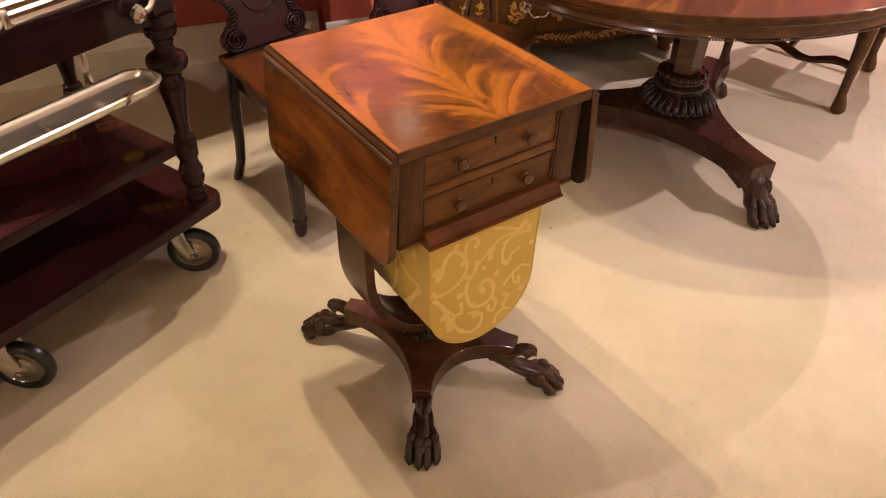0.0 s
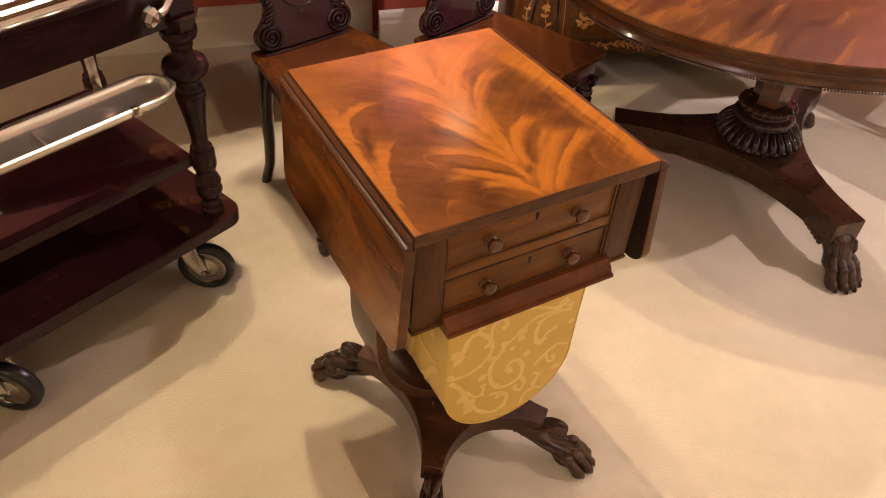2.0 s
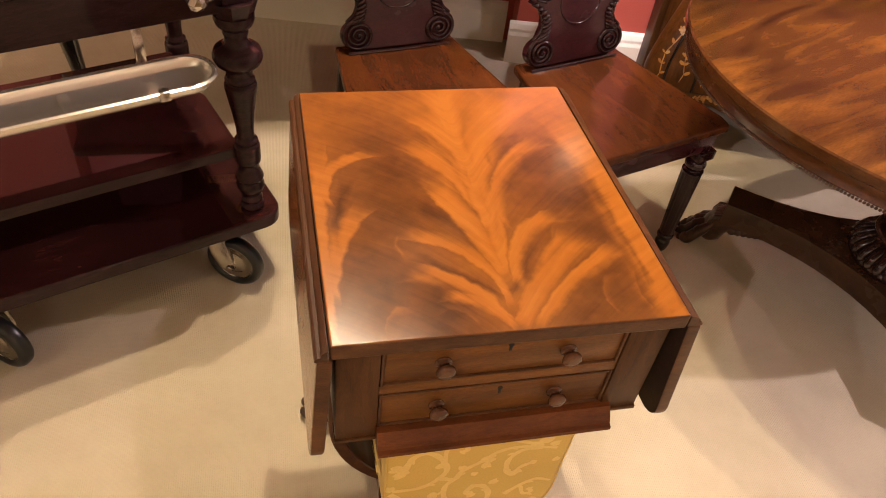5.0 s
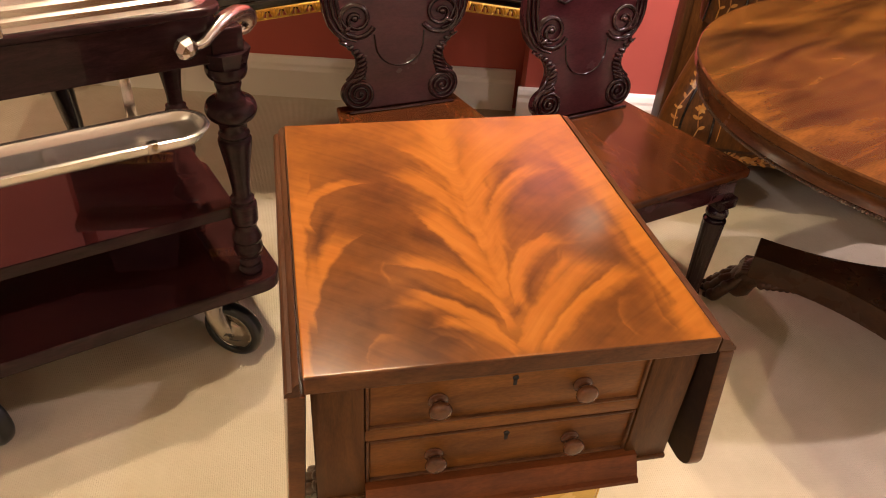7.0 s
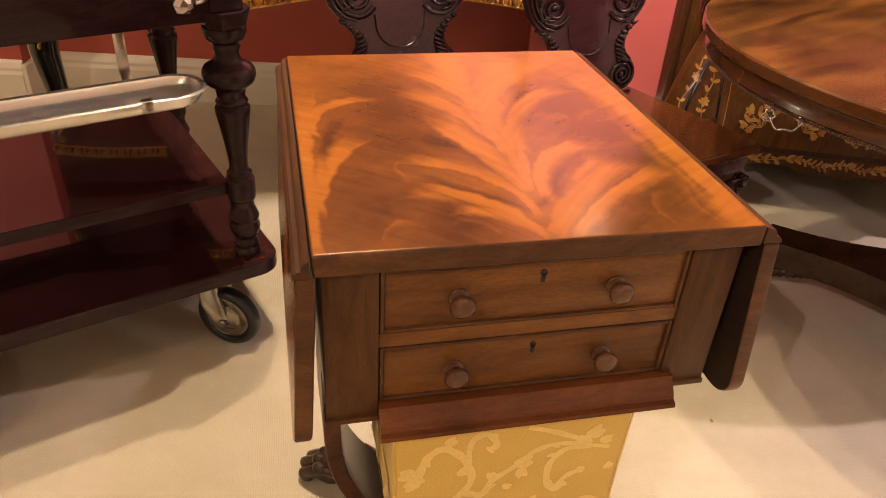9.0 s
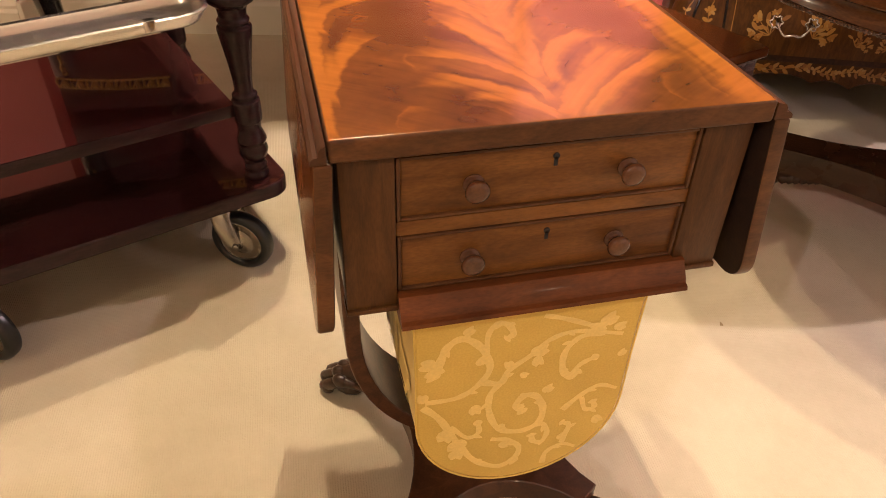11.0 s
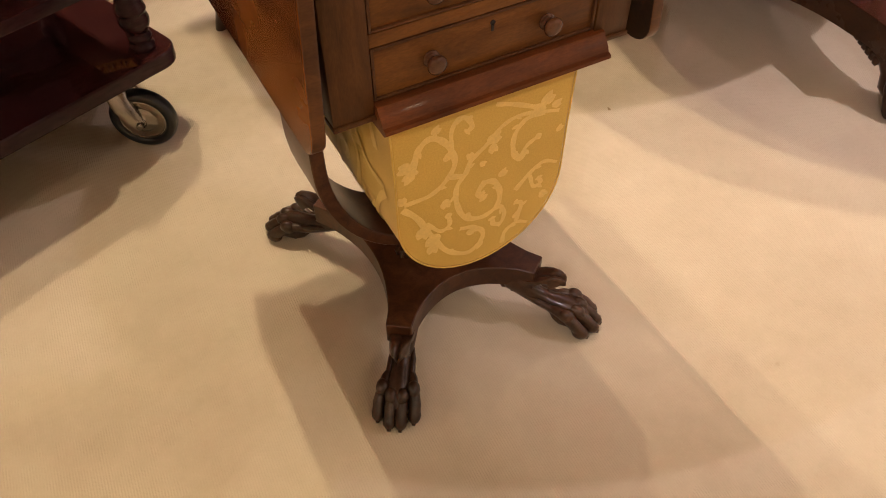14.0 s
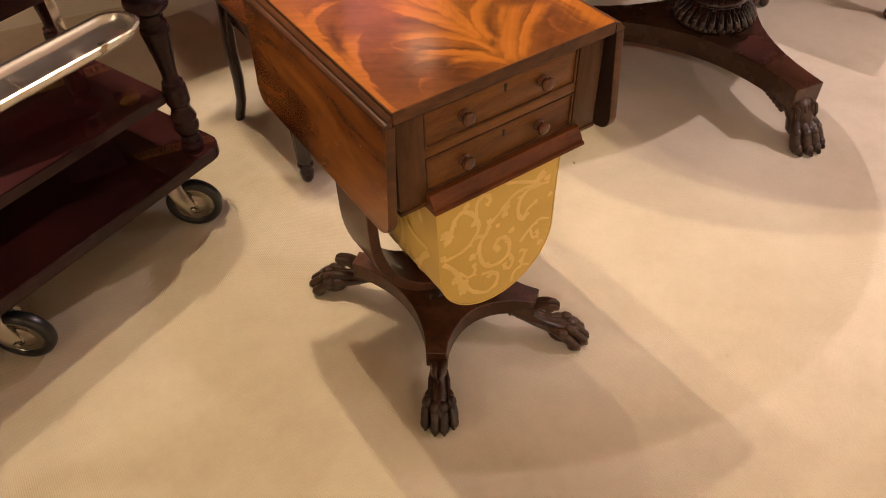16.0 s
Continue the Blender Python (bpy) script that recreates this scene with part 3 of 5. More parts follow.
def paw(mirror_x, mirror_y, parent, at, out=(-0.56, -0.83)):
    """A carved lion's paw: scroll at the knee, ankle, four toes with claws. Built towards -x -y, then mirrored."""
    bm = bmesh.new()
    d = Vector((*out, 0)).normalized()
    s = Vector((d.y, -d.x, 0))
    turn = Matrix(((d.x, s.x, 0, 0), (d.y, s.y, 0, 0), (0, 0, 1, 0), (0, 0, 0, 1)))
    k = Vector((-0.122, -0.158, 0))

    def w(a, b, z):
        return k + d * a + s * b + Vector((0, 0, z))

    merge(bm, tube([w(-0.056, 0, 0.080), w(-0.036, 0, 0.072), w(-0.014, 0, 0.057), w(0.008, 0, 0.042), w(0.032, 0, 0.035), w(0.060, 0, 0.032), w(0.082, 0, 0.026), w(0.095, 0, 0.020)],
                   [0.018, 0.026, 0.022, 0.018, 0.019, 0.024, 0.022, 0.014], 14))
    for j, b in enumerate((-0.027, -0.0095, 0.0095, 0.027)):
        inner = abs(b) < 0.02
        a0 = 0.090 if inner else 0.077
        out_b = b * (1.06 if inner else 1.2)
        # tendon, knuckle, toe, nail
        merge(bm, tube([w(a0 - 0.056, b * 0.62, 0.036), w(a0 - 0.042, b * 0.74, 0.038), w(a0 - 0.028, b * 0.9, 0.041), w(a0 - 0.010, b, 0.038), w(a0 + 0.008, out_b, 0.026), w(a0 + 0.021, out_b, 0.014)],
                       [0.003, 0.006, 0.0090, 0.0112, 0.0112, 0.0108], 10))
        merge(bm, blob(w(a0 - 0.010, b * 1.02, 0.040), (0.0150, 0.0128, 0.0140), turn, 2))
        merge(bm, blob(w(a0 + 0.018, out_b, 0.013), (0.0150, 0.0125, 0.0135), turn, 2))
        merge(bm, blob(w(a0 + 0.029, out_b, 0.0075), (0.0052, 0.0052, 0.0065), turn, 1))
    merge(bm, blob(w(0.066, 0, 0.016), (0.034, 0.030, 0.016), turn, 2))
    # leaf that rolls out over the knee
    roll = [(-0.018, 0.092), (-0.002, 0.093), (0.012, 0.097), (0.025, 0.104), (0.038, 0.109), (0.049, 0.108), (0.057, 0.101), (0.057, 0.093), (0.050, 0.089)]
    inner = [(a - 0.004 * (i > 4) - 0.002, z - 0.014 * (1 - i / 9) - 0.001 + 0.003 * (i > 6)) for i, (a, z) in enumerate(roll)]
    sheet = bmesh.new()
    rows_ = []
    for i in range(13):
        b = -0.021 + 0.042 * i / 12
        arch = 0.006 * abs(math.sin(math.pi * b / 0.021)) - 0.002
        rows_.append([sheet.verts.new(w(a - 0.004 - 0.016 * max(0, a) / 0.048 * abs(b / 0.021) ** 2.5, b * (1 - 3.0 * max(0, a)), z - 0.004 + arch * max(0, a) / 0.03)) for a, z in roll + inner[::-1]])
    m_ = len(rows_[0])
    for p, q in zip(rows_, rows_[1:]):
        for i in range(m_):
            sheet.faces.new((p[i], p[(i + 1) % m_], q[(i + 1) % m_], q[i]))
    sheet.faces.new(rows_[0])
    sheet.faces.new(rows_[-1][::-1])
    merge(bm, sheet)
    # carved tufts behind the toes
    for b in (-0.020, -0.007, 0.007, 0.020):
        merge(bm, tube([w(-0.004, b * 0.9, 0.048), w(0.016, b, 0.044), w(0.038, b * 1.05, 0.040), w(0.056, b * 1.05, 0.037)], [0.003, 0.006, 0.006, 0.002], 8))
    # small drops under the block
    for b in (-0.013, 0.013):
        merge(bm, blob(w(-0.046, b, 0.060), (0.011, 0.009, 0.011), turn, 1))
        merge(bm, blob(w(-0.030, b, 0.056), (0.010, 0.009, 0.010), turn, 1))
    slim = Matrix.Translation(k) @ turn @ Matrix.Diagonal((1, 0.86, 1, 1)) @ turn.inverted() @ Matrix.Translation(-k)
    moved(bm, Matrix.Translation((at[0], at[1], 0)) @ Matrix.Diagonal((mirror_x, mirror_y, 1, 1)) @ slim)
    lo = min(v.co.z for v in bm.verts)
    moved(bm, Matrix.Translation((0, 0, -lo)))
    return part("paw_foot", bm, CARVED, parent, "carved lion paw foot", 60)


def knob(x, z, parent, y):
    prof = [(0.0098, 0), (0.0098, 0.002), (0.0066, 0.0035), (0.0060, 0.006), (0.0078, 0.009), (0.0108, 0.0118), (0.0116, 0.0142), (0.0106, 0.0170), (0.0070, 0.0188), (0.0025, 0.0193)]
    bm = moved(lathe(turned(prof), 28), pose(x, y, z, 90, 0, 0))
    return part("knob", bm, KNOB, parent, "turned mahogany knob", 70)


def work_table():
    t = thing("work_table", "mahogany drop-leaf sewing table with gold damask bag and carved paw feet", "sewing table")
    # top and leaves
    top = prism([(-0.1975, -0.257), (0.1980, -0.260), (0.184, 0.194), (-0.199, 0.193)], 0.7125, 0.7345, "z", 0.003, 3)
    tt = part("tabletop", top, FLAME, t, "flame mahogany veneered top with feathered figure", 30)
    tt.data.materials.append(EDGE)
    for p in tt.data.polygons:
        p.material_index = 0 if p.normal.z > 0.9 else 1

    def skewed(bm, sx):
        """The side with the narrower back follows the top."""
        for v in bm.verts:
            v.co.x -= 0.0265 * (v.co.y + 0.26) * (sx > 0)
        return bm
    for sx in (-1, 1):
        hang = 0.095 if sx > 0 else 0.055
        hinge = [(0.1995, 0.731), (0.2035, 0.729), (0.2060, 0.7255), (0.2063, 0.7215), (0.2100, 0.721), (0.2128, 0.7185), (0.2135, 0.7145), (0.1995, 0.7145)]
        part("rule_joint", skewed(prism([(sx * (a + 0.004 * (sx > 0 and a > 0.2)), z) for a, z in hinge], -0.2590, 0.1950, "y"), sx), JOINT if sx < 0 else EDGE, t, "moulded rule joint edge", 30)
        ol = [(-0.2595, 0.714), (-0.2595, 0.545)] + arc(-0.2275, 0.545, 0.032, 0.032, 180, 270, 6)[1:] + arc(0.165, 0.545, 0.032, 0.032, 270, 360, 6) + [(0.197, 0.714)]
        leaf = prism(ol, 0.1945, 0.2115, "x", 0.003, 2)
        for v in leaf.verts:
            v.co.x = sx * (v.co.x + (0.714 - v.co.z) * hang + 0.006 * (sx > 0))
        lf = part("leaf", skewed(leaf, sx), FLAP, t, "hanging figured mahogany drop leaf", 30)
        lf.data.materials.append(EDGE)
        lf.data.materials.append(GAP_SHADE)
        # inner faces take the wood with the gap's shade painted in
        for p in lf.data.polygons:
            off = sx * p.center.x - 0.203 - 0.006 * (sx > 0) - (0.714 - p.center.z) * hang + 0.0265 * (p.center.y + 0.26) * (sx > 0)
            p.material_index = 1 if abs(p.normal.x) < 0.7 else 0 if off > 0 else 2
    # carcass
    c = box(-0.190, -0.174, -0.238, 0.186, 0.540, 0.7123, 0.001)
    merge(c, skewed(box(0.174, 0.189, -0.238, 0.1715, 0.540, 0.7123, 0.001), 1))
    # back board widened to the left leaf, to stop light through the gap
    merge(c, prism([(-0.203, 0.5405), (0.174, 0.5405), (0.174, 0.712), (-0.194, 0.712)], 0.172, 0.186, "y"))
    box(-0.174, 0.162, -0.20, 0.172, 0.545, 0.549, bm=c)
    part("carcass", c, DARKM, t, "plain mahogany carcass")
    for a, b in ((-0.191, -0.1425), (0.1425, 0.1915)):
        s = box(a, b, -0.246, -0.222, 0.5425, 0.7123, 0.0015)
        box(a - 0.001, b + 0.001, -0.2485, -0.222, 0.5365, 0.5425, 0.0012, bm=s)
        part("stile", s, STILE, t, "faded mahogany corner stile")
    rail = box(-0.1425, 0.1425, -0.2435, -0.222, 0.6225, 0.6380, 0.0008)
    box(-0.1425, 0.1425, -0.2435, -0.222, 0.7050, 0.7123, bm=rail)
    part("rail", rail, MAHOG, t)
    for z0, z1 in ((0.6390, 0.7045), (0.5575, 0.6215)):
        d = box(-0.1375, 0.1375, -0.2415, -0.222, z0 + 0.0035, z1 - 0.0035, 0.0006)
        body = part("drawer", d, MAHOG, t, "mahogany drawer front with cock beading")
        b = box(-0.1415, -0.1378, -0.2445, -0.222, z0, z1, 0.0012)
        box(0.1378, 0.1415, -0.2445, -0.222, z0, z1, 0.0012, bm=b)
        box(-0.1378, 0.1378, -0.2445, -0.222, z0, z0 + 0.0032, 0.0012, bm=b)
        box(-0.1378, 0.1378, -0.2445, -0.222, z1 - 0.0032, z1, 0.0012, bm=b)
        part("cock_bead", b, EDGE, body)
        zc = (z0 + z1) / 2
        knob(-0.072, zc - 0.002, body, -0.2415)
        knob(0.074, zc - 0.002, body, -0.2415)
        kx, kz = 0.003, zc + 0.014
        k = lathe([(0.0032, 0), (0.0032, 0.001)], 14)
        moved(k, pose(kx, -0.2415, kz + 0.004, 90, 0, 0))
        box(kx - 0.0017, kx + 0.0017, -0.2425, -0.2415, kz - 0.006, kz + 0.003, bm=k)
        part("keyhole", k, BLACK, body, "small dark keyhole")
    # front of the sliding bag frame
    fr = [(-0.225, 0.5555), (-0.252, 0.5555), (-0.2535, 0.551), (-0.258, 0.546), (-0.262, 0.540), (-0.264, 0.535), (-0.269, 0.5335), (-0.270, 0.529), (-0.266, 0.5255), (-0.225, 0.5255)]
    slide = part("bag_slide", prism(fr, -0.1425, 0.1535, "x"), SLIDE, t, "moulded mahogany front of the bag slide", 25)
    # bag
    def outline(grow=0.0):
        w, b = 0.124 + grow, 0.127 + grow
        return [(-w - 0.003, 0.5255), (-w, 0.42), (-w, 0.36)] + arc(0, 0.348, w, b, 180, 360, 26) + [(w, 0.36), (w, 0.42), (w + 0.003, 0.5255)]
    bag = part("bag", prism(outline(), -0.243, 0.09, "y", 0.003, 2), DAMASK, t, "gold silk damask work bag", 30)
    for y in (-0.243, 0.09):
        part("piping", tube([(x, y, z) for x, z in outline(0.0004)], 0.0013, 6), DAMASK, bag)
    # woven scrolls, laid a hair above the ground weave
    layer = [0]

    def strand(pts, w0, w1, leaf=False):
        """A tapering ribbon in the bag's front face."""
        bm = bmesh.new()
        left, right = [], []
        pts = [(max(-0.1215, min(0.1215, x)), z) for x, z in pts]
        for i, p in enumerate(pts):
            a, b = Vector(pts[max(i - 1, 0)]), Vector(pts[min(i + 1, len(pts) - 1)])
            d = (b - a).normalized()
            k = i / (len(pts) - 1)
            w = (w0 * (1 - k) + w1 * k) * (0.92 + 0.10 * math.sin(i * 0.45))
            if leaf:
                w = w0 * math.sin(math.pi * (0.08 + 0.92 * k)) ** 0.8 + 0.0002
            nrm = Vector((-d.y, d.x)) * w
            left.append(Vector(p) + nrm)
            right.append(Vector(p) - nrm)
        layer[0] += 1
        y = -0.24325 - 0.000006 * layer[0]
        vs = [[bm.verts.new((q.x, y, q.y)) for q in side] for side in (left, right)]
        for i in range(len(pts) - 1):
            bm.faces.new((vs[0][i], vs[0][i + 1], vs[1][i + 1], vs[1][i]))
        return bm
    def bend(pts, n=14):
        """A smooth line through a few points."""
        out = []
        P = [Vector(p) for p in pts]
        P = [2 * P[0] - P[1]] + P + [2 * P[-1] - P[-2]]
        for i in range(1, len(P) - 2):
            for j in range(n):
                s = j / n
                out.append(0.5 * ((2 * P[i]) + (P[i + 1] - P[i - 1]) * s + (2 * P[i - 1] - 5 * P[i] + 4 * P[i + 1] - P[i + 2]) * s * s + (3 * P[i] - P[i - 1] - 3 * P[i + 1] + P[i + 2]) * s ** 3))
        out.append(P[-2])
        return [tuple(p) for p in out]
    art = bmesh.new()
    def leafs(x, z, a, r):
        for da, k in ((-0.55, 0.75), (0, 1.0), (0.55, 0.75)):
            v = Vector((math.cos(a + da), math.sin(a + da))) * r * k * 1.05
            merge(art, strand(bend([(x, z), (x + v.x * 0.5 - v.y * 0.12, z + v.y * 0.5 + v.x * 0.12), (x + v.x, z + v.y)], 8), r * 0.30, 0, True))
    stems = []

    def stem(a, b, *pts):
        stems.append((pts, a * 1.75, b * 1.5))
    stem(0.0022, 0.0036, (-0.1141, 0.3869), (-0.0781, 0.3876), (-0.0544, 0.4035), (-0.0424, 0.4292), (-0.0545, 0.4622), (-0.0741, 0.4788), (-0.0896, 0.4713), (-0.097, 0.4539), (-0.1006, 0.435))
    stem(0.0018, 0.003, (-0.0469, 0.4463), (-0.0476, 0.4772), (-0.0394, 0.4933), (-0.0265, 0.4901), (-0.0198, 0.4761), (-0.0264, 0.4696))
    stem(0.0028, 0.002, (-0.0511, 0.4073), (-0.0289, 0.4008), (-0.0199, 0.4201), (0.0036, 0.4386), (0.0239, 0.4586), (0.054, 0.465), (0.1089, 0.4506))
    stem(0.0024, 0.0034, (-0.0289, 0.4008), (-0.0398, 0.3823), (-0.0386, 0.3512), (-0.0249, 0.3202), (0.0014, 0.3095), (0.0226, 0.319), (0.027, 0.3427), (0.0179, 0.3667), (0.0026, 0.3727), (-0.0069, 0.3588), (0.0016, 0.3451))
    stem(0.0018, 0.003, (0.0087, 0.3091), (0.0265, 0.3174), (0.0365, 0.3009), (0.0319, 0.2822), (0.0202, 0.2857), (0.0171, 0.2982))
    stem(0.002, 0.0034, (0.0873, 0.4555), (0.059, 0.4556), (0.0433, 0.4359), (0.0435, 0.4078), (0.0536, 0.3923), (0.0627, 0.4007))
    stem(0.002, 0.0026, (0.0536, 0.3923), (0.0637, 0.4105), (0.0809, 0.4196))
    stem(0.0028, 0.0018, (0.0516, 0.336), (0.0695, 0.3549), (0.0925, 0.3696), (0.1169, 0.3596))
    stem(0.0018, 0.0028, (0.0737, 0.3533), (0.0811, 0.3303), (0.0925, 0.3314), (0.0892, 0.3427))
    stem(0.0028, 0.0026, (-0.1171, 0.3805), (-0.0966, 0.3544), (-0.0739, 0.3044), (-0.0524, 0.2676), (-0.0216, 0.2475), (-0.0011, 0.2596), (0.0025, 0.2785), (-0.0117, 0.2955), (-0.0341, 0.3035))
    stem(0.0018, 0.0026, (-0.0844, 0.3392), (-0.064, 0.3146), (-0.0501, 0.3202), (-0.0519, 0.3388))
    stem(0.0024, 0.0018, (0.0364, 0.2372), (0.04, 0.2588), (0.0584, 0.2697), (0.0775, 0.2602))
    stem(0.0022, 0.0026, (0.0581, 0.2724), (0.0621, 0.2913), (0.0634, 0.3061), (0.054, 0.3121))
    stem(0.0018, 0.0026, (0.0128, 0.4961), (0.0402, 0.4855), (0.0779, 0.4665))
    for pts, a, b in stems:
        line = bend(pts)
        merge(art, strand(line, a, b))
        # a curled bud at the tip, acanthus lobes on alternate sides
        if b > a:
            e, g = Vector(line[-1]), Vector(line[-5])
            merge(art, strand(bend([g, e, e + (e - g) * 0.9], 6), b * 1.45, 0, True))
        for i in range(20, len(line) - 16, 23):
            d = Vector(line[i + 1]) - Vector(line[i - 1])
            an = math.atan2(d.y, d.x) + (0.75 if (i // 23) % 2 else -0.75)
            r = 0.010 + 0.003 * math.sin(i)
            tip = (line[i][0] + r * math.cos(an), line[i][1] + r * math.sin(an))
            if abs(tip[0]) < 0.118 and tip[1] > 0.25:
                merge(art, strand(bend([line[i], ((line[i][0] + tip[0]) / 2, (line[i][1] + tip[1]) / 2 + 0.001), tip], 8), 0.0028, 0, True))
    for x, z, a, r in ((-0.0691, 0.4834, 1.2, 0.013), (-0.104, 0.4516, 3.6, 0.02), (-0.1044, 0.4365, 4.2, 0.017), (-0.052, 0.4357, 1.5, 0.013), (0.0093, 0.4363, 0.9, 0.02), (0.0063, 0.4299, -0.6, 0.015), (-0.006, 0.4068, 0.2, 0.01), (-0.0169, 0.4265, 2.4, 0.012), (0.0286, 0.3727, 1.2, 0.014), (-0.0616, 0.3657, -0.8, 0.016), (0.0881, 0.468, 1.3, 0.02), (0.0995, 0.4589, 0.7, 0.014), (-0.0946, 0.3332, -1.2, 0.024), (-0.0781, 0.3112, -1.5, 0.024), (-0.0818, 0.2923, -1, 0.02), (-0.0216, 0.2857, 0.4, 0.013), (-0.003, 0.2603, -1.8, 0.014), (0.0573, 0.2803, 1.4, 0.013), (0.0929, 0.3083, -0.3, 0.015), (0.1136, 0.4158, 1.5, 0.011), (-0.0026, 0.3519, 1, 0.009), (0.0532, 0.3965, 2.6, 0.01), (-0.0272, 0.3262, -0.8, 0.012), (-0.1128, 0.3915, 2.2, 0.014)):
        leafs(x, z, a, r)
    tagged(part("foliage_weave", art, SCROLLS, bag, "paler woven scrolling foliage", 0), kind="stuff")
    side_art = bmesh.new()
    for pts, a, b in stems:
        st = strand(bend(pts, 8), a * 1.15, b * 1.15)
        for v in st.verts:
            z, out_ = 0.523 - (0.50 - v.co.z) * 1.12, -0.0009 + (v.co.y + 0.24325)
            y = -0.085 + v.co.x * 1.1
            if z > 0.348:
                v.co = Vector((-0.124 + out_ - max(0.0, z - 0.42) * 0.0285, y, z))
            else:
                th = (0.348 - z) / 0.1255
                v.co = Vector(((-0.124 + out_) * math.cos(th), y, 0.348 - (0.127 - out_) * math.sin(th)))
        merge(side_art, st)
    tagged(part("foliage_weave", side_art, SCROLLS, bag, "paler woven scrolling foliage", 0), kind="stuff")
    # U-shaped support that cradles the bag
    wo, wi = 0.188, 0.168
    yo = [(-wo, 0.540), (-wo, 0.40)] + arc(0, 0.375, wo, 0.225, 180, 360, 30) + [(wo, 0.40), (wo, 0.540), (wi, 0.540), (wi, 0.40)] + arc(0, 0.375, wi, 0.205, 360, 180, 30) + [(-wi, 0.40), (-wi, 0.540)]
    part("yoke", prism(yo, TY - 0.055, TY + 0.055, "y", 0.0015, 1), DARKM, t, "U-shaped dark mahogany support", 30)
    # quadripartite base with hollow sides
    def side(p, q, sag, n=12):
        p, q = Vector(p), Vector(q)
        d = q - p
        nrm = Vector((-d.y, d.x)).normalized()
        return [tuple(p + d * (i / n) + nrm * sag * math.sin(math.pi * i / n) ** 0.8) for i in range(n + 1)]
    cx, cy, kx, ky = 0.143, 0.170, 0.032, 0.024
    ring = side((-cx + kx, TY - cy), (cx - kx, TY - cy), 0.058)
    ring += side((cx, TY - cy + ky), (cx, TY + cy - ky), 0.046)
    ring += side((cx - kx, TY + cy), (-cx + kx, TY + cy), 0.058)
    ring += side((-cx, TY + cy - ky), (-cx, TY - cy + ky), 0.046)
    part("platform", prism(ring, 0.070, 0.113, "z", 0.0015, 1), DARKM, t, "hollow-sided dark mahogany platform", 30)
    boss = lathe([(0.060, 0.113), (0.052, 0.12), (0.040, 0.128), (0.034, 0.140), (0.044, 0.152), (0.046, 0.158)], 32, 12, 0.12)
    # two rows of carved leaves that roll outwards
    for n_leaf, r0, rise, off in ((10, 0.050, 0.0, 0.0), (10, 0.036, 0.022, 0.5)):
        for i in range(n_leaf):
            turn = Matrix.Rotation(2 * math.pi * (i + off) / n_leaf, 4, "Z")
            for b in (-0.009, 0.0, 0.009):
                lf = tube([(r0 - 0.006, b * 0.5, 0.116 + rise), (r0 + 0.004, b * 0.9, 0.130 + rise), (r0 + 0.016, b, 0.140 + rise), (r0 + 0.027, b * 1.05, 0.138 + rise - abs(b) * 0.3), (r0 + 0.031 - abs(b) * 0.5, b, 0.128 + rise)], [0.005, 0.0065, 0.0062, 0.0050, 0.003], 8)
                merge(boss, moved(lf, turn))
    part("boss", moved(boss, Matrix.Translation((0, TY, 0))), CARVED, t, "carved leaf boss under the support")
    for sx in (1, -1):
        for sy in (1, -1):
            paw(sx, sy, t, (0, TY), (-0.72, -0.69) if sy < 0 else (-0.56, -0.83) if sx > 0 else (-0.63, -0.78))
    return t


work_table()

# ---- trolley ----
TROLLEY = pose(-0.292, 0.571, 0, 0, 0, 180 + 20.97)


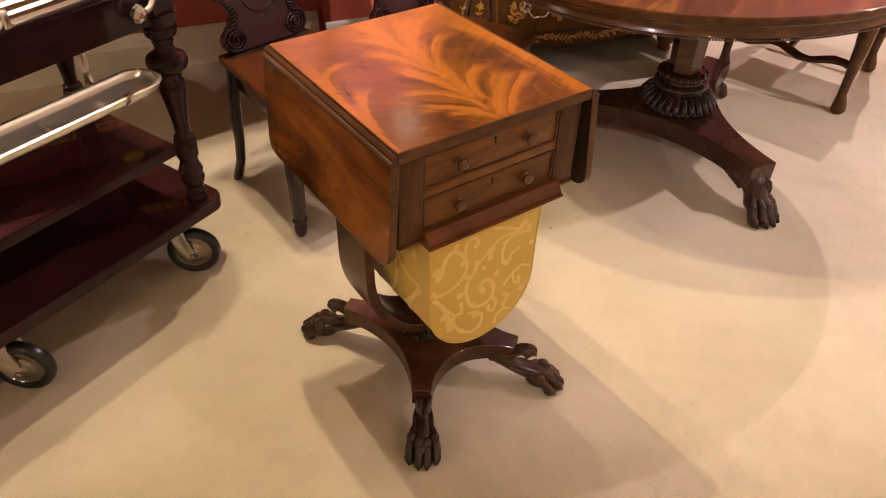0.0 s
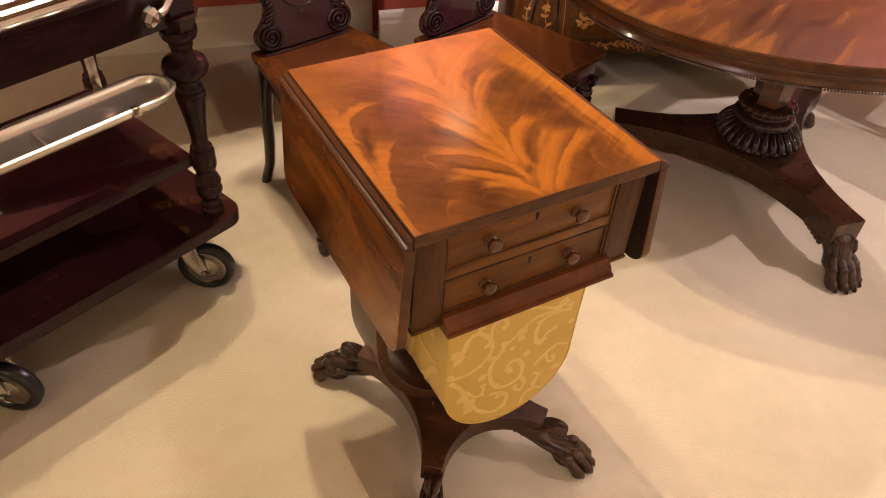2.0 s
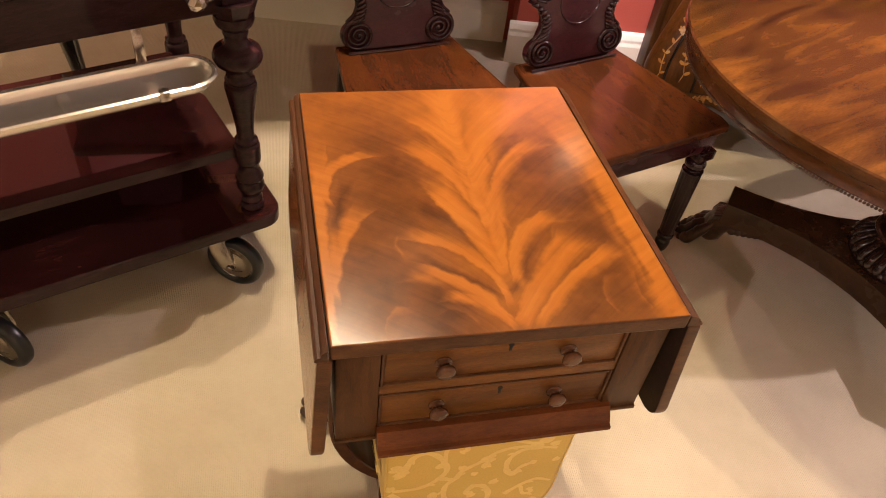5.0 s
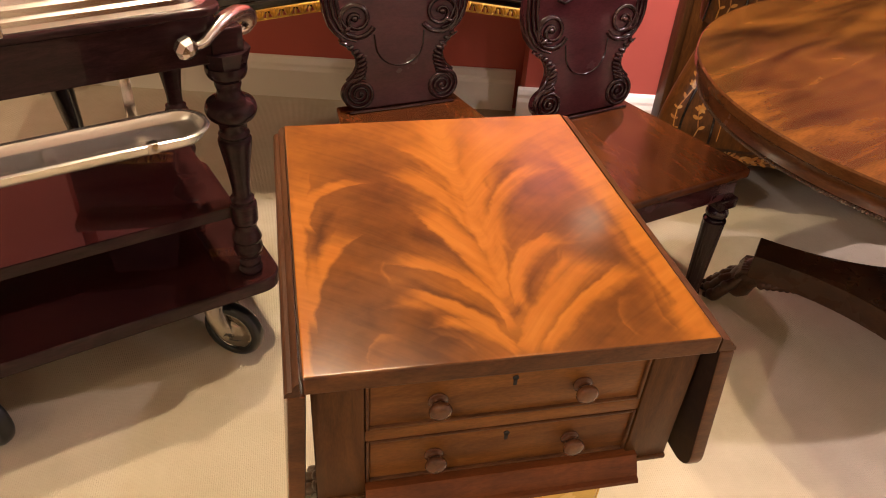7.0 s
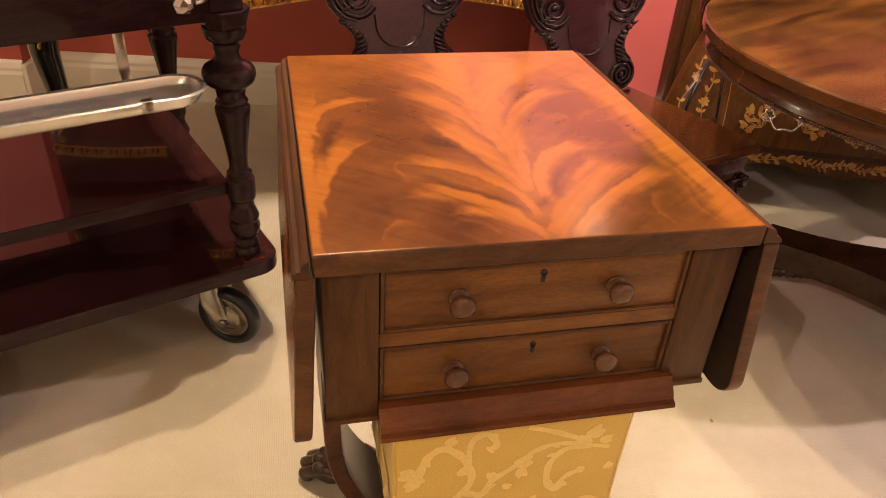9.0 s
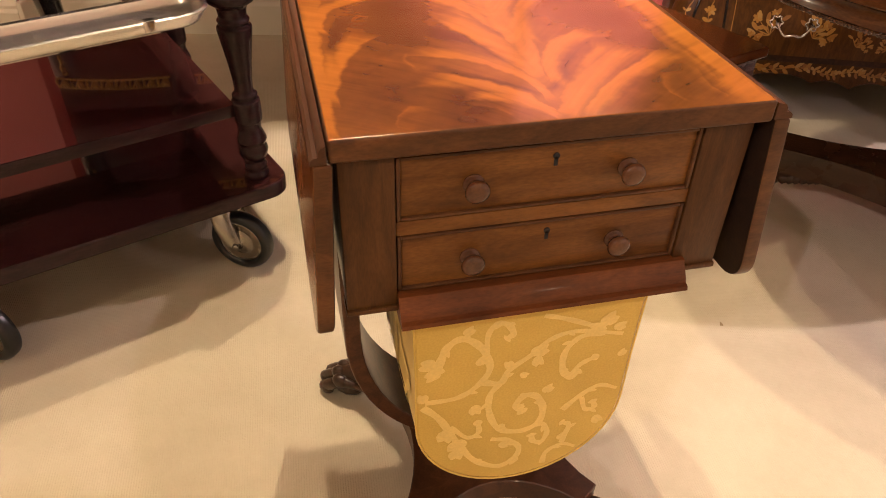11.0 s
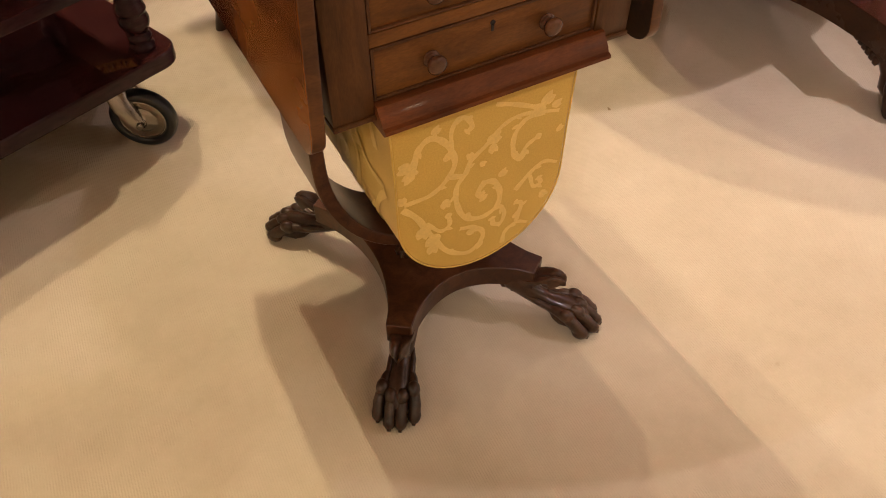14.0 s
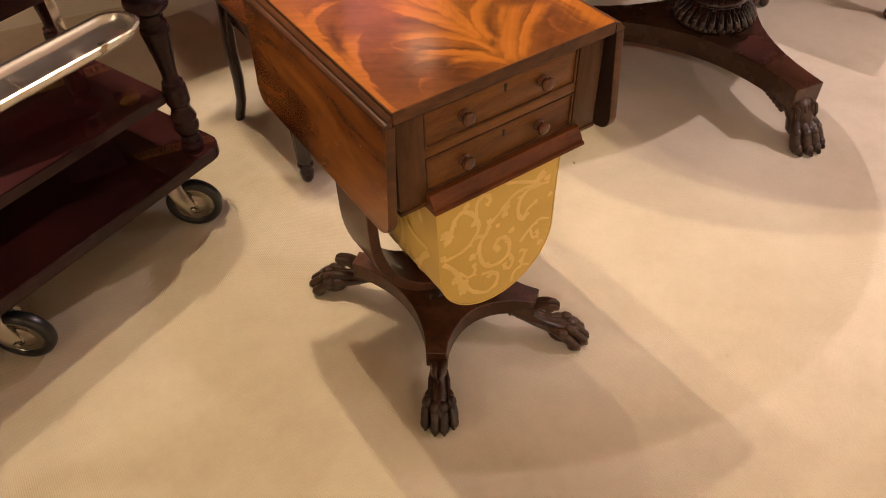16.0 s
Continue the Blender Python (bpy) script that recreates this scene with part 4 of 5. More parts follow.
def trolley():
    """A serving trolley in its own frame: x along the near side, -y away from the near side is back."""
    t = thing("serving_trolley", "polished dark mahogany carving trolley with silver-plated lid and tray", "trolley", at=TROLLEY)
    L, D = 0.95, 0.435

    def rounded(x0, x1, y0, y1, r):
        return arc(x0 + r, y0 + r, r, r, 180, 270, 6) + arc(x1 - r, y0 + r, r, r, 270, 360, 6) + arc(x1 - r, y1 - r, r, r, 0, 90, 6) + arc(x0 + r, y1 - r, r, r, 90, 180, 6)
    part("lower_shelf", prism(rounded(-0.055, L + 0.055, -D - 0.05, 0.05, 0.045), 0.160, 0.195, "z", 0.006, 3), TROL, t, "polished lower shelf", 30)
    part("middle_shelf", prism(rounded(0.02, L - 0.02, -D + 0.02, -0.005, 0.01), 0.330, 0.356, "z", 0.003, 2), TROL, t, "polished middle shelf", 30)
    for sh in t.children:
        sh.data.materials.append(SHELF)
        for p in sh.data.polygons:
            p.material_index = 1 if p.normal.z > 0.9 else 0
    prof = [(0.024, 0.195), (0.026, 0.204), (0.021, 0.212), (0.024, 0.222), (0.020, 0.232), (0.027, 0.245), (0.030, 0.258), (0.027, 0.272), (0.030, 0.280), (0.027, 0.290), (0.022, 0.305), (0.024, 0.318),
            (0.027, 0.325), (0.027, 0.362), (0.022, 0.368), (0.024, 0.376), (0.018, 0.384), (0.018, 0.405), (0.022, 0.440), (0.028, 0.480), (0.031, 0.500), (0.031, 0.508), (0.026, 0.513), (0.029, 0.520),
            (0.025, 0.528), (0.028, 0.545), (0.042, 0.556), (0.047, 0.570), (0.042, 0.584), (0.026, 0.594), (0.021, 0.606), (0.024, 0.618), (0.024, 0.626), (0.033, 0.634), (0.037, 0.645), (0.037, 0.655)]
    for x in (0.0, L):
        for y in (0.0, -D):
            p = part("post", moved(lathe(turned(prof), 32), Matrix.Translation((x, y, 0))), TROL, t, "turned mahogany post", 75)
            cap = bmesh.new()
            bmesh.ops.create_cone(cap, cap_ends=True, segments=8, radius1=0.036, radius2=0.046, depth=0.03)
            moved(cap, Matrix.Translation((x, y, 0.670)) @ Matrix.Rotation(radians(22.5), 4, "Z"))
            box(x - 0.028, x + 0.028, y - 0.028, y + 0.028, 0.684, 0.728, 0.004, bm=cap)
            part("post_cap", cap, TROL, p, "", 30)
    f = prism(rounded(0.01, L - 0.01, -D - 0.01, 0.022, 0.02), 0.668, 0.752, "z", 0.004, 2)
    fr = part("frieze", f, TROL, t, "polished frieze box", 30)
    part("frieze_moulding", prism(rounded(0.0, L, -D - 0.02, 0.032, 0.03), 0.752, 0.768, "z", 0.006, 3), TROL, fr, "", 30)
    # ribbed silver lid base
    lid = bmesh.new()
    steps = [(0.0, 0.768), (-0.006, 0.774), (-0.006, 0.782), (-0.014, 0.786), (-0.014, 0.796), (-0.022, 0.800), (-0.024, 0.812), (-0.034, 0.816), (-0.04, 0.86), (-0.07, 0.93), (-0.13, 0.98), (-0.2, 1.0)]
    rings = []
    for o, z in steps:
        pts = rounded(0.012 - o, L - 0.012 + o, -D - 0.008 - o, 0.022 + o, 0.05)
        rings.append([lid.verts.new((a, b, z)) for a, b in pts])
    for p, q in zip(rings, rings[1:]):
        for i in range(len(p)):
            j = (i + 1) % len(p)
            lid.faces.new((p[i], p[j], q[j], q[i]))
    lid.faces.new(rings[-1])
    lid.faces.new(rings[0][::-1])
    ld = part("lid", lid, SILVER, t, "ribbed silver-plated dome lid", 30)
    for x in (0.33, 0.7):
        part("latch", box(x - 0.008, x + 0.008, 0.022, 0.036, 0.766, 0.80, 0.004), SILVER, ld, "silver catch")
    # handle bar at the end
    h = [(0.070, 0.040, 0.712), (0.060, 0.040, 0.711), (0.050, 0.038, 0.711), (0.040, 0.036, 0.714), (0.030, 0.032, 0.721), (0.014, 0.020, 0.729), (-0.008, 0.004, 0.734), (-0.030, -0.014, 0.733), (-0.052, -0.032, 0.726), (-0.066, -0.046, 0.714), (-0.069, -0.053, 0.700), (-0.061, -0.056, 0.689), (-0.047, -0.052, 0.686), (-0.037, -0.046, 0.691)]
    hd = tube(h, [0.009, 0.009, 0.010, 0.011, 0.012, 0.0155, 0.0175, 0.018, 0.0165, 0.0145, 0.013, 0.0115, 0.009, 0.006], 18, 0.8)
    fac = moved(lathe([(0.006, -0.017), (0.016, -0.012), (0.0205, -0.002), (0.0185, 0.008), (0.010, 0.016)], 7), pose(0.074, 0.044, 0.713, 75, 0, 20))
    part("handle_knop", fac, SILVER, t, "faceted silver handle end", 0)
    part("handle", hd, SILVER, t, "silver-plated push handle", 70)
    # hanging tray
    def tray(x0, x1, y0, y1):
        bm = bmesh.new()
        rs = []
        for o, z in ((0.024, 0.543), (0.010, 0.547), (0.003, 0.556), (0.001, 0.566), (-0.004, 0.567), (-0.005, 0.570), (-0.001, 0.572), (0.004, 0.570), (0.008, 0.560), (0.016, 0.552), (0.028, 0.549)):
            r = (y1 - y0) / 2 - 0.002 - max(o, 0)
            rs.append([bm.verts.new((a, b, z)) for a, b in rounded(x0 + o, x1 - o, y0 + o, y1 - o, r)])
        for p, q in zip(rs, rs[1:]):
            for i in range(len(p)):
                j = (i + 1) % len(p)
                bm.faces.new((p[i], p[j], q[j], q[i]))
        bm.faces.new(rs[0][::-1])
        bm.faces.new(rs[-1])
        return bm
    tr = part("tray", tray(0.055, 0.80, -0.034, 0.070), TRAY, t, "long silver-plated plate tray", 35)
    part("clip", box(0.150, 0.168, 0.062, 0.077, 0.556, 0.5745, 0.0015), SILVER, tr, "small silver clip on the tray edge")
    part("divider", box(0.30, 0.318, -0.018, 0.054, 0.5492, 0.5535, 0.0015), TRAY, tr, "low divider across the tray")
    for x in (0.16, 0.7):
        part("bracket", box(x - 0.009, x + 0.009, -0.062, -0.057, 0.5585, 0.67, 0.001), SILVER, t, "silver hanger strap")
        box_lip = box(x - 0.009, x + 0.009, -0.062, -0.034, 0.5535, 0.5582, 0.001)
        part("hanger_lip", box_lip, SILVER, tr)
    # casters
    WR = 0.0675
    for x, y, turn in ((0.050, 0.014, -50), (0.535, 0.020, -56), (L - 0.04, -D + 0.03, 20), (0.065, -D + 0.03, -15)):
        c = new("caster")
        c.parent = t
        c.matrix_local = pose(x, y, 0, 0, 0, turn)
        axle = pose(0.0, 0.012, WR, 90, 0, 0)
        tyre = [(0.047, -0.0095), (0.049, -0.014), (0.055, -0.016), (0.062, -0.0145), (0.0665, -0.0085), (WR, 0)]
        w = moved(lathe(turned(tyre + [(r, -h) for r, h in tyre[-2::-1]], 3), 44, ring_only=True), axle)
        part("tyre", w, RUBBER, c, "black rubber tyre", 70)
        dish = [(0.048, -0.0105), (0.0445, -0.012), (0.041, -0.0075), (0.033, -0.0085), (0.024, -0.0135), (0.015, -0.0165), (0.010, -0.0175)]
        rim = moved(lathe(turned(dish + [(r, -h) for r, h in dish[::-1]], 3), 40), axle)
        part("rim", rim, STEEL, c, "domed steel wheel rim", 60)
        part("hub", moved(lathe([(0.002, -0.021), (0.009, -0.019), (0.0125, -0.012), (0.0125, 0.012), (0.009, 0.019), (0.002, 0.021)], 20), axle), STEEL, c, "steel hub", 60)
        fk = bmesh.new()
        for side_y in (0.036, -0.012):
            lean_y = 1 if side_y > 0 else -1
            merge(fk, tube([(0.0, side_y, WR - 0.005), (0.008, side_y + 0.002 * lean_y, 0.080), (0.022, side_y, 0.110), (0.032, side_y - 0.008 * lean_y, 0.140), (0.034, side_y - 0.018 * lean_y, 0.156)], [0.012, 0.017, 0.020, 0.022, 0.022], 14, 0.35))
        part("fork", fk, STEEL, c, "steel caster fork", 60)
        part("swivel_plate", moved(lathe(turned([(0.02, 0.146), (0.026, 0.150), (0.028, 0.160)]), 24), Matrix.Translation((0.034, 0.012, 0))), STEEL, c)
        axle_pin = tube([(0, -0.018, WR), (0, 0.042, WR)], 0.007, 12)
        merge(axle_pin, blob((0, 0.043, WR), (0.008, 0.004, 0.008)))
        part("axle", axle_pin, STEEL, c)
    return t


trolley()

# ---- hall chairs ----


def hall_chair(m):
    t = thing("hall_chair", "carved mahogany hall chair with scrolled shield back and solid seat", "chair", "hall chairs behind the table", m)
    # seat: x across, +y back; low built
    def low(name, bm, mat, parent, label="", smooth=40):
        return part(name, moved(bm, Matrix.Diagonal((1, 1, 0.93, 1))), mat, parent, label, smooth)

    so = [(-0.196, -0.378), (0.196, -0.378), (0.202, -0.345), (0.145, 0.005), (-0.145, 0.005), (-0.202, -0.345)]
    low("seat", prism(so, 0.422, 0.446, "z", 0.006, 3), SEAT, t, "polished solid mahogany seat", 30)
    ap = prism([(-0.184, -0.364), (0.184, -0.364), (0.130, -0.01), (-0.130, -0.01)], 0.362, 0.4215, "z", 0.003, 2)
    low("apron", ap, REDM, t)
    for sx in (-1, 1):
        prof = [(0.010, 0.0), (0.016, 0.012), (0.019, 0.035), (0.015, 0.050), (0.021, 0.056), (0.021, 0.064), (0.017, 0.070), (0.0190, 0.078), (0.0255, 0.278), (0.0255, 0.286), (0.0175, 0.291), (0.0165, 0.297), (0.0245, 0.306), (0.0255, 0.315), (0.022, 0.323), (0.018, 0.328), (0.018, 0.334)]
        leg = lathe(turned(prof), 48)
        for v in leg.verts:
            if 0.078 < v.co.z < 0.279:
                a = math.atan2(v.co.y, v.co.x)
                v.co.x *= 1 - 0.13 * (0.5 + 0.5 * math.cos(12 * a))
                v.co.y *= 1 - 0.13 * (0.5 + 0.5 * math.cos(12 * a))
        low("front_leg", moved(leg, Matrix.Translation((sx * 0.174, -0.345, 0))), SCROLLW, t, "dark turned and reeded front leg", 75)
        low("leg_block", box(sx * 0.174 - 0.025, sx * 0.174 + 0.025, -0.370, -0.320, 0.3335, 0.3617, 0.003), SCROLLW, t)
        pts = [(0.130, -0.045, 0.425), (0.131, -0.040, 0.385), (0.131, -0.024, 0.32), (0.130, -0.012, 0.24), (0.130, -0.012, 0.16), (0.131, -0.002, 0.08), (0.134, 0.018, 0.022), (0.136, 0.024, 0.0)]
        low("rear_leg", tube([(sx * x, y, z) for x, y, z in pts], [0.026, 0.025, 0.023, 0.021, 0.019, 0.018, 0.0185, 0.018], 14, 0.8), SCROLLW, t, "dark swept rear leg", 60)
    # shaped back board, mirrored half outline
    half = [(0.062, 0.446), (0.105, 0.446)] + arc(0.098, 0.483, 0.040, 0.037, -75, 70, 10)[1:] + [(0.107, 0.530), (0.100, 0.548), (0.099, 0.566), (0.106, 0.585), (0.120, 0.600), (0.136, 0.610), (0.131, 0.615), (0.143, 0.626), (0.158, 0.648), (0.167, 0.68), (0.168, 0.71), (0.158, 0.755), (0.128, 0.80), (0.085, 0.835), (0.04, 0.855)]
    ol = [(0, 0.446)] + half + [(0, 0.868)] + [(-a, z) for a, z in half[::-1]]
    lean = Matrix.Translation((0, 0.0, 0.446)) @ Matrix.Rotation(radians(-9), 4, "X") @ Matrix.Translation((0, 0, -0.446))
    bb = moved(prism(ol, -0.034, -0.012, "y", 0.004, 2), lean)
    back = low("backrest", bb, REDM, t, "carved shield-shaped mahogany back", 30)

    def ridge(bm, sx, pts, r0, r1, y=-0.0345, flat=0.7):
        n = len(pts) - 1
        merge(bm, tube([(sx * a, y - 0.004 * i / n, z) for i, (a, z) in enumerate(pts)], [r0 + (r1 - r0) * i / n for i in range(n + 1)], 8, flat))

    for sx in (-1, 1):
        cv = bmesh.new()
        # tight volute at the foot of the board
        ridge(cv, sx, spiral((0.099, 0.485), 0.040, 3.1, 60, math.pi * 0.62, -1, 0.08), 0.0062, 0.0038)
        merge(cv, blob((sx * 0.098, -0.038, 0.484), (0.005, 0.005, 0.005), None, 1))
        # open scroll in the shield, with ridges that run into it from the rim
        sc = spiral((0.098, 0.660), 0.046, 1.9, 60, math.pi * 1.15, 1, 0.16)
        ridge(cv, sx, sc, 0.0090, 0.0052, -0.033, 0.6)
        merge(cv, blob((sx * 0.101, -0.039, 0.662), (0.009, 0.006, 0.008), None, 1))
        merge(cv, blob((sx * 0.118, -0.038, 0.640), (0.013, 0.006, 0.007), Matrix.Rotation(sx * 0.5, 4, "Y"), 1))
        for k in range(3):
            u = 0.0115 * k
            arcs = [(0.150 - u, 0.765), (0.158 - u, 0.735), (0.160 - u, 0.70), (0.156 - u, 0.668), (0.143 - u * 0.8, 0.640 + u * 0.5), (0.122 - u * 0.4, 0.620 + u * 0.7), (0.100, 0.612 + u)]
            ridge(cv, sx, arcs, 0.0066, 0.0040, -0.0335)
        # gadrooned leaf up the waist, its flutes growing towards the foot
        for i in range(9):
            k = i / 8
            x = 0.104 - 0.012 * math.sin(k * math.pi) + 0.026 * k ** 3
            merge(cv, blob((sx * (x - 0.004), -0.035, 0.522 + 0.086 * k), (0.021 - 0.014 * k, 0.008, 0.0072 - 0.002 * k), Matrix.Rotation(sx * radians(28), 4, "Y"), 2))
        edge = [(0.126, 0.520), (0.110, 0.535), (0.102, 0.552), (0.101, 0.570), (0.109, 0.588), (0.122, 0.601), (0.137, 0.611)]
        ridge(cv, sx, edge, 0.0042, 0.0030, -0.033)
        low("carving", moved(cv, lean), SCROLLW, back, "carved volute and leaf edge", 75)
    bead = [(-0.058, 0.622)] + arc(0, 0.600, 0.056, 0.056, 180, 360, 24) + [(0.058, 0.622)]
    low("incised_line", moved(tube([(a, -0.034, z) for a, z in bead], 0.0020, 6), lean), SCROLLW, back)
    for sx in (-1, 1):
        cr = bmesh.new()
        ridge(cr, sx, [(0.022, 0.790), (0.024, 0.765), (0.032, 0.742), (0.048, 0.726), (0.068, 0.720), (0.086, 0.728)], 0.0022, 0.0050, -0.0335)
        low("crest_scroll", moved(cr, lean), SCROLLW, back, "", 75)
    low("seat_bead", tube([(-0.125, -0.040, 0.4485), (0.0, -0.042, 0.4485), (0.125, -0.040, 0.4485)], 0.004, 8), SCROLLW, back)
    return t


chair = hall_chair(pose(0.060, 0.884, 0, 0, 0, 11))
copy_thing(chair, pose(0.469, 0.808, 0, 0, 0, 17))

# ---- round centre table ----
BX, BY, BR, BS, BH = 1.197, 0.281, 0.672, 0.796, 0.679


def centre_table():
    t = thing("centre_table", "oval figured mahogany centre table on carved pedestal and tripod base", "table", at=Matrix.Translation((BX, BY, 0)))
    ct = part("tabletop", lathe([(BR - 0.02, BH - 0.0230), (BR - 0.003, BH - 0.0230), (BR, BH - 0.020), (BR, BH - 0.003), (BR - 0.003, BH)], 96), ROSE, t, "richly figured polished top", 30, BS)
    ct.data.materials.append(RIM)
    for p in ct.data.polygons:
        p.material_index = 0 if p.normal.z > 0.9 else 1
    # hollow frieze under the top, with a beaded lower edge
    hollow = [(BR * 0.85, BH - 0.0580), (BR * 0.974, BH - 0.0580), (BR * 0.978, BH - 0.0550), (BR * 0.973, BH - 0.0490), (BR * 0.967, BH - 0.0420), (BR * 0.966, BH - 0.0340), (BR * 0.972, BH - 0.0275), (BR * 0.984, BH - 0.0235), (BR * 0.85, BH - 0.0235)]
    part("frieze", lathe(hollow, 96), RIM, t, "hollow moulded mahogany frieze", 40, BS)
    be = bmesh.new()
    N = 600
    proto = bmesh.new()
    bmesh.ops.create_icosphere(proto, subdivisions=1, radius=0.0032)
    vs = [v.co.copy() for v in proto.verts]
    fs = [[v.index for v in f.verts] for f in proto.faces]
    proto.free()
    V, F = [], []
    for i in range(N):
        a = 2 * math.pi * i / N
        o = Vector((BR * 0.976 * math.cos(a), BR * 0.976 * math.sin(a) * BS, BH - 0.0605))
        F += [[len(V) + j for j in f] for f in fs]
        V += [v + o for v in vs]
    me = bpy.data.meshes.new("beading")
    me.from_pydata(V, [], F)
    be.from_mesh(me)
    bpy.data.meshes.remove(me)
    tagged(part("beading", be, BEADS, t, "turned bead edge", 180), kind="stuff")
    for ob in t.children:
        ob.matrix_local = Matrix.Rotation(radians(-14.4), 4, "Z")
    col = lathe([(0.052, 0.26), (0.050, 0.30), (0.058, 0.60), (0.09, 0.615), (0.12, 0.6205)], 6)
    part("column", col, RIM, t, "faceted mahogany column", 20)
    ped = lathe(turned([(0.114, 0.1685), (0.118, 0.180), (0.105, 0.196), (0.085, 0.216), (0.072, 0.226), (0.072, 0.231), (0.084, 0.236), (0.086, 0.243), (0.080, 0.250), (0.066, 0.254), (0.064, 0.260), (0.075, 0.268), (0.078, 0.277), (0.070, 0.284), (0.060, 0.287)]), 48)
    for i in range(22):
        a = 2 * math.pi * i / 22
        merge(ped, blob((0.072 * math.cos(a), 0.072 * math.sin(a), 0.275), (0.010, 0.0085, 0.010), Matrix.Rotation(a, 4, "Z"), 2))
    collar = part("collar", ped, SCROLLB, t, "gadrooned carved collar", 75)
    lobe = tube([(r, 0, z) for r, z in ((0.078, 0.226), (0.091, 0.216), (0.104, 0.202), (0.112, 0.188), (0.112, 0.178))], [0.004, 0.0080, 0.0108, 0.0120, 0.009], 8)
    first = part("gadroon", lobe, SCROLLB, collar, "", 75)
    for i in range(1, 28):
        ob = new("gadroon", first.data)
        ob.parent = collar
        ob.matrix_local = Matrix.Rotation(2 * math.pi * i / 28, 4, "Z")
    ring = []
    A = [radians(v) for v in (-100, 20, 140)]
    r0, wid = 0.405, 0.045
    for i in range(3):
        a, b = A[i], A[(i + 1) % 3]
        da, db = Vector((math.cos(a), math.sin(a))), Vector((math.cos(b), math.sin(b)))
        p = da * r0 + Vector((-da.y, da.x)) * wid
        q = db * r0 - Vector((-db.y, db.x)) * wid
        mid = (da + db).normalized() * 0.135
        for k in range(15):
            s = k / 14
            ring.append(tuple((1 - s) ** 2 * p + 2 * s * (1 - s) * (2 * mid - (p + q) / 2) + s * s * q))
    part("platform", prism(ring, 0.105, 0.168, "z", 0.003, 2), BASEW, t, "concave-sided tripod platform", 30)
    for a in A:
        bm = bmesh.new()
        d = Vector((math.cos(a), math.sin(a), 0))
        s = Vector((-d.y, d.x, 0))
        turn = Matrix.Rotation(a, 4, "Z")

        def w(u, v, z):
            return d * (r0 + u) + s * v + Vector((0, 0, z))
        merge(bm, tube([w(-0.05, 0, 0.11), w(-0.02, 0, 0.10), w(0.0, 0, 0.075), w(0.012, 0, 0.045), w(0.02, 0, 0.03)], [0.036, 0.036, 0.034, 0.036, 0.028], 14))
        for b in (-0.034, -0.0115, 0.0115, 0.034):
            o = 0.0 if abs(b) > 0.02 else 0.012
            merge(bm, tube([w(-0.004, b * 0.62, 0.092), w(0.012, b * 0.72, 0.078), w(0.026 + o, b * 0.95, 0.060), w(0.042 + o, b * 1.1, 0.038), w(0.054 + o, b * 1.15, 0.017)], [0.006, 0.0095, 0.0140, 0.0150, 0.0150], 10))
            merge(bm, blob(w(0.034 + o, b * 1.03, 0.052), (0.0165, 0.0145, 0.0155), turn, 2))
            merge(bm, blob(w(0.058 + o, b * 1.15, 0.0165), (0.018, 0.0140, 0.0165), turn, 2))
            merge(bm, blob(w(0.074 + o, b * 1.15, 0.010), (0.009, 0.0055, 0.0095), turn, 1))
        # leaf that laps over the ankle
        for v in (-0.030, -0.018, -0.006, 0.006, 0.018, 0.030):
            merge(bm, tube([w(-0.010, v * 0.9, 0.116), w(0.012, v, 0.108), w(0.020, v * 1.02, 0.090), w(0.022, v * 0.98, 0.074)], [0.006, 0.0075, 0.0065, 0.002], 8))
        for k in range(6):
            for v in (-0.028, 0.028):
                merge(bm, blob(w(-0.04 - 0.014 * k, v, 0.104 - 0.004 * (5 - k)), (0.012, 0.010, 0.014), turn, 1))
        lo = min(v.co.z for v in bm.verts)
        moved(bm, Matrix.Translation((0, 0, -lo)))
        part("paw_foot", bm, CARVED, t, "carved lion paw foot")
    return t


centre_table()

# ---- marquetry cabinet ----
CAB = pose(0.836, 1.012, -0.025, 0, 0, -20)


def inset(z):
    """How far the bombe body draws in from its widest outline at a height."""
    if z < 0.53:
        return -0.014 + 0.075 * max(0.0, (z - 0.27) / 0.21) ** 1.3
    return 0.036 - 0.020 * math.sin(math.pi / 2 * min(1.0, (z - 0.55) / 0.2))


def swell(x, z, W):
    """Depth of the bombe front at a place on it, round the corners too."""
    i, r = inset(z), 0.05
    y = i - 0.03 * min(1.0, max(0.15, (z - 0.20) / 0.2)) * math.sin(math.pi * x / W) ** 2
    d = max(0.0, min(x, W - x) - i)
    if d < r:
        y += r - math.sqrt(max(0.0, r * r - (r - d) ** 2))
    return y


def petal(bm, x, z, a, r, w, W):
    """One leaf-shaped piece of inlay lying on the front."""
    lift = 0.001 + 0.0004 * (len(bm.faces) % 7)
    pts = []
    for i in range(10):
        t = 2 * math.pi * i / 10
        px, pz = r * (1 + math.cos(t)) / 2, w * math.sin(t)
        X, Z = x + px * math.cos(a) - pz * math.sin(a), z + px * math.sin(a) + pz * math.cos(a)
        pts.append(bm.verts.new((X, swell(X, Z, W) - lift, Z)))
    bm.faces.new(pts)


def string_x(z, z0):
    """The curved string line between the two corner panels."""
    return 0.042 + 0.042 * max(0.0, (z - z0 - 0.055) / 0.15) ** 1.5


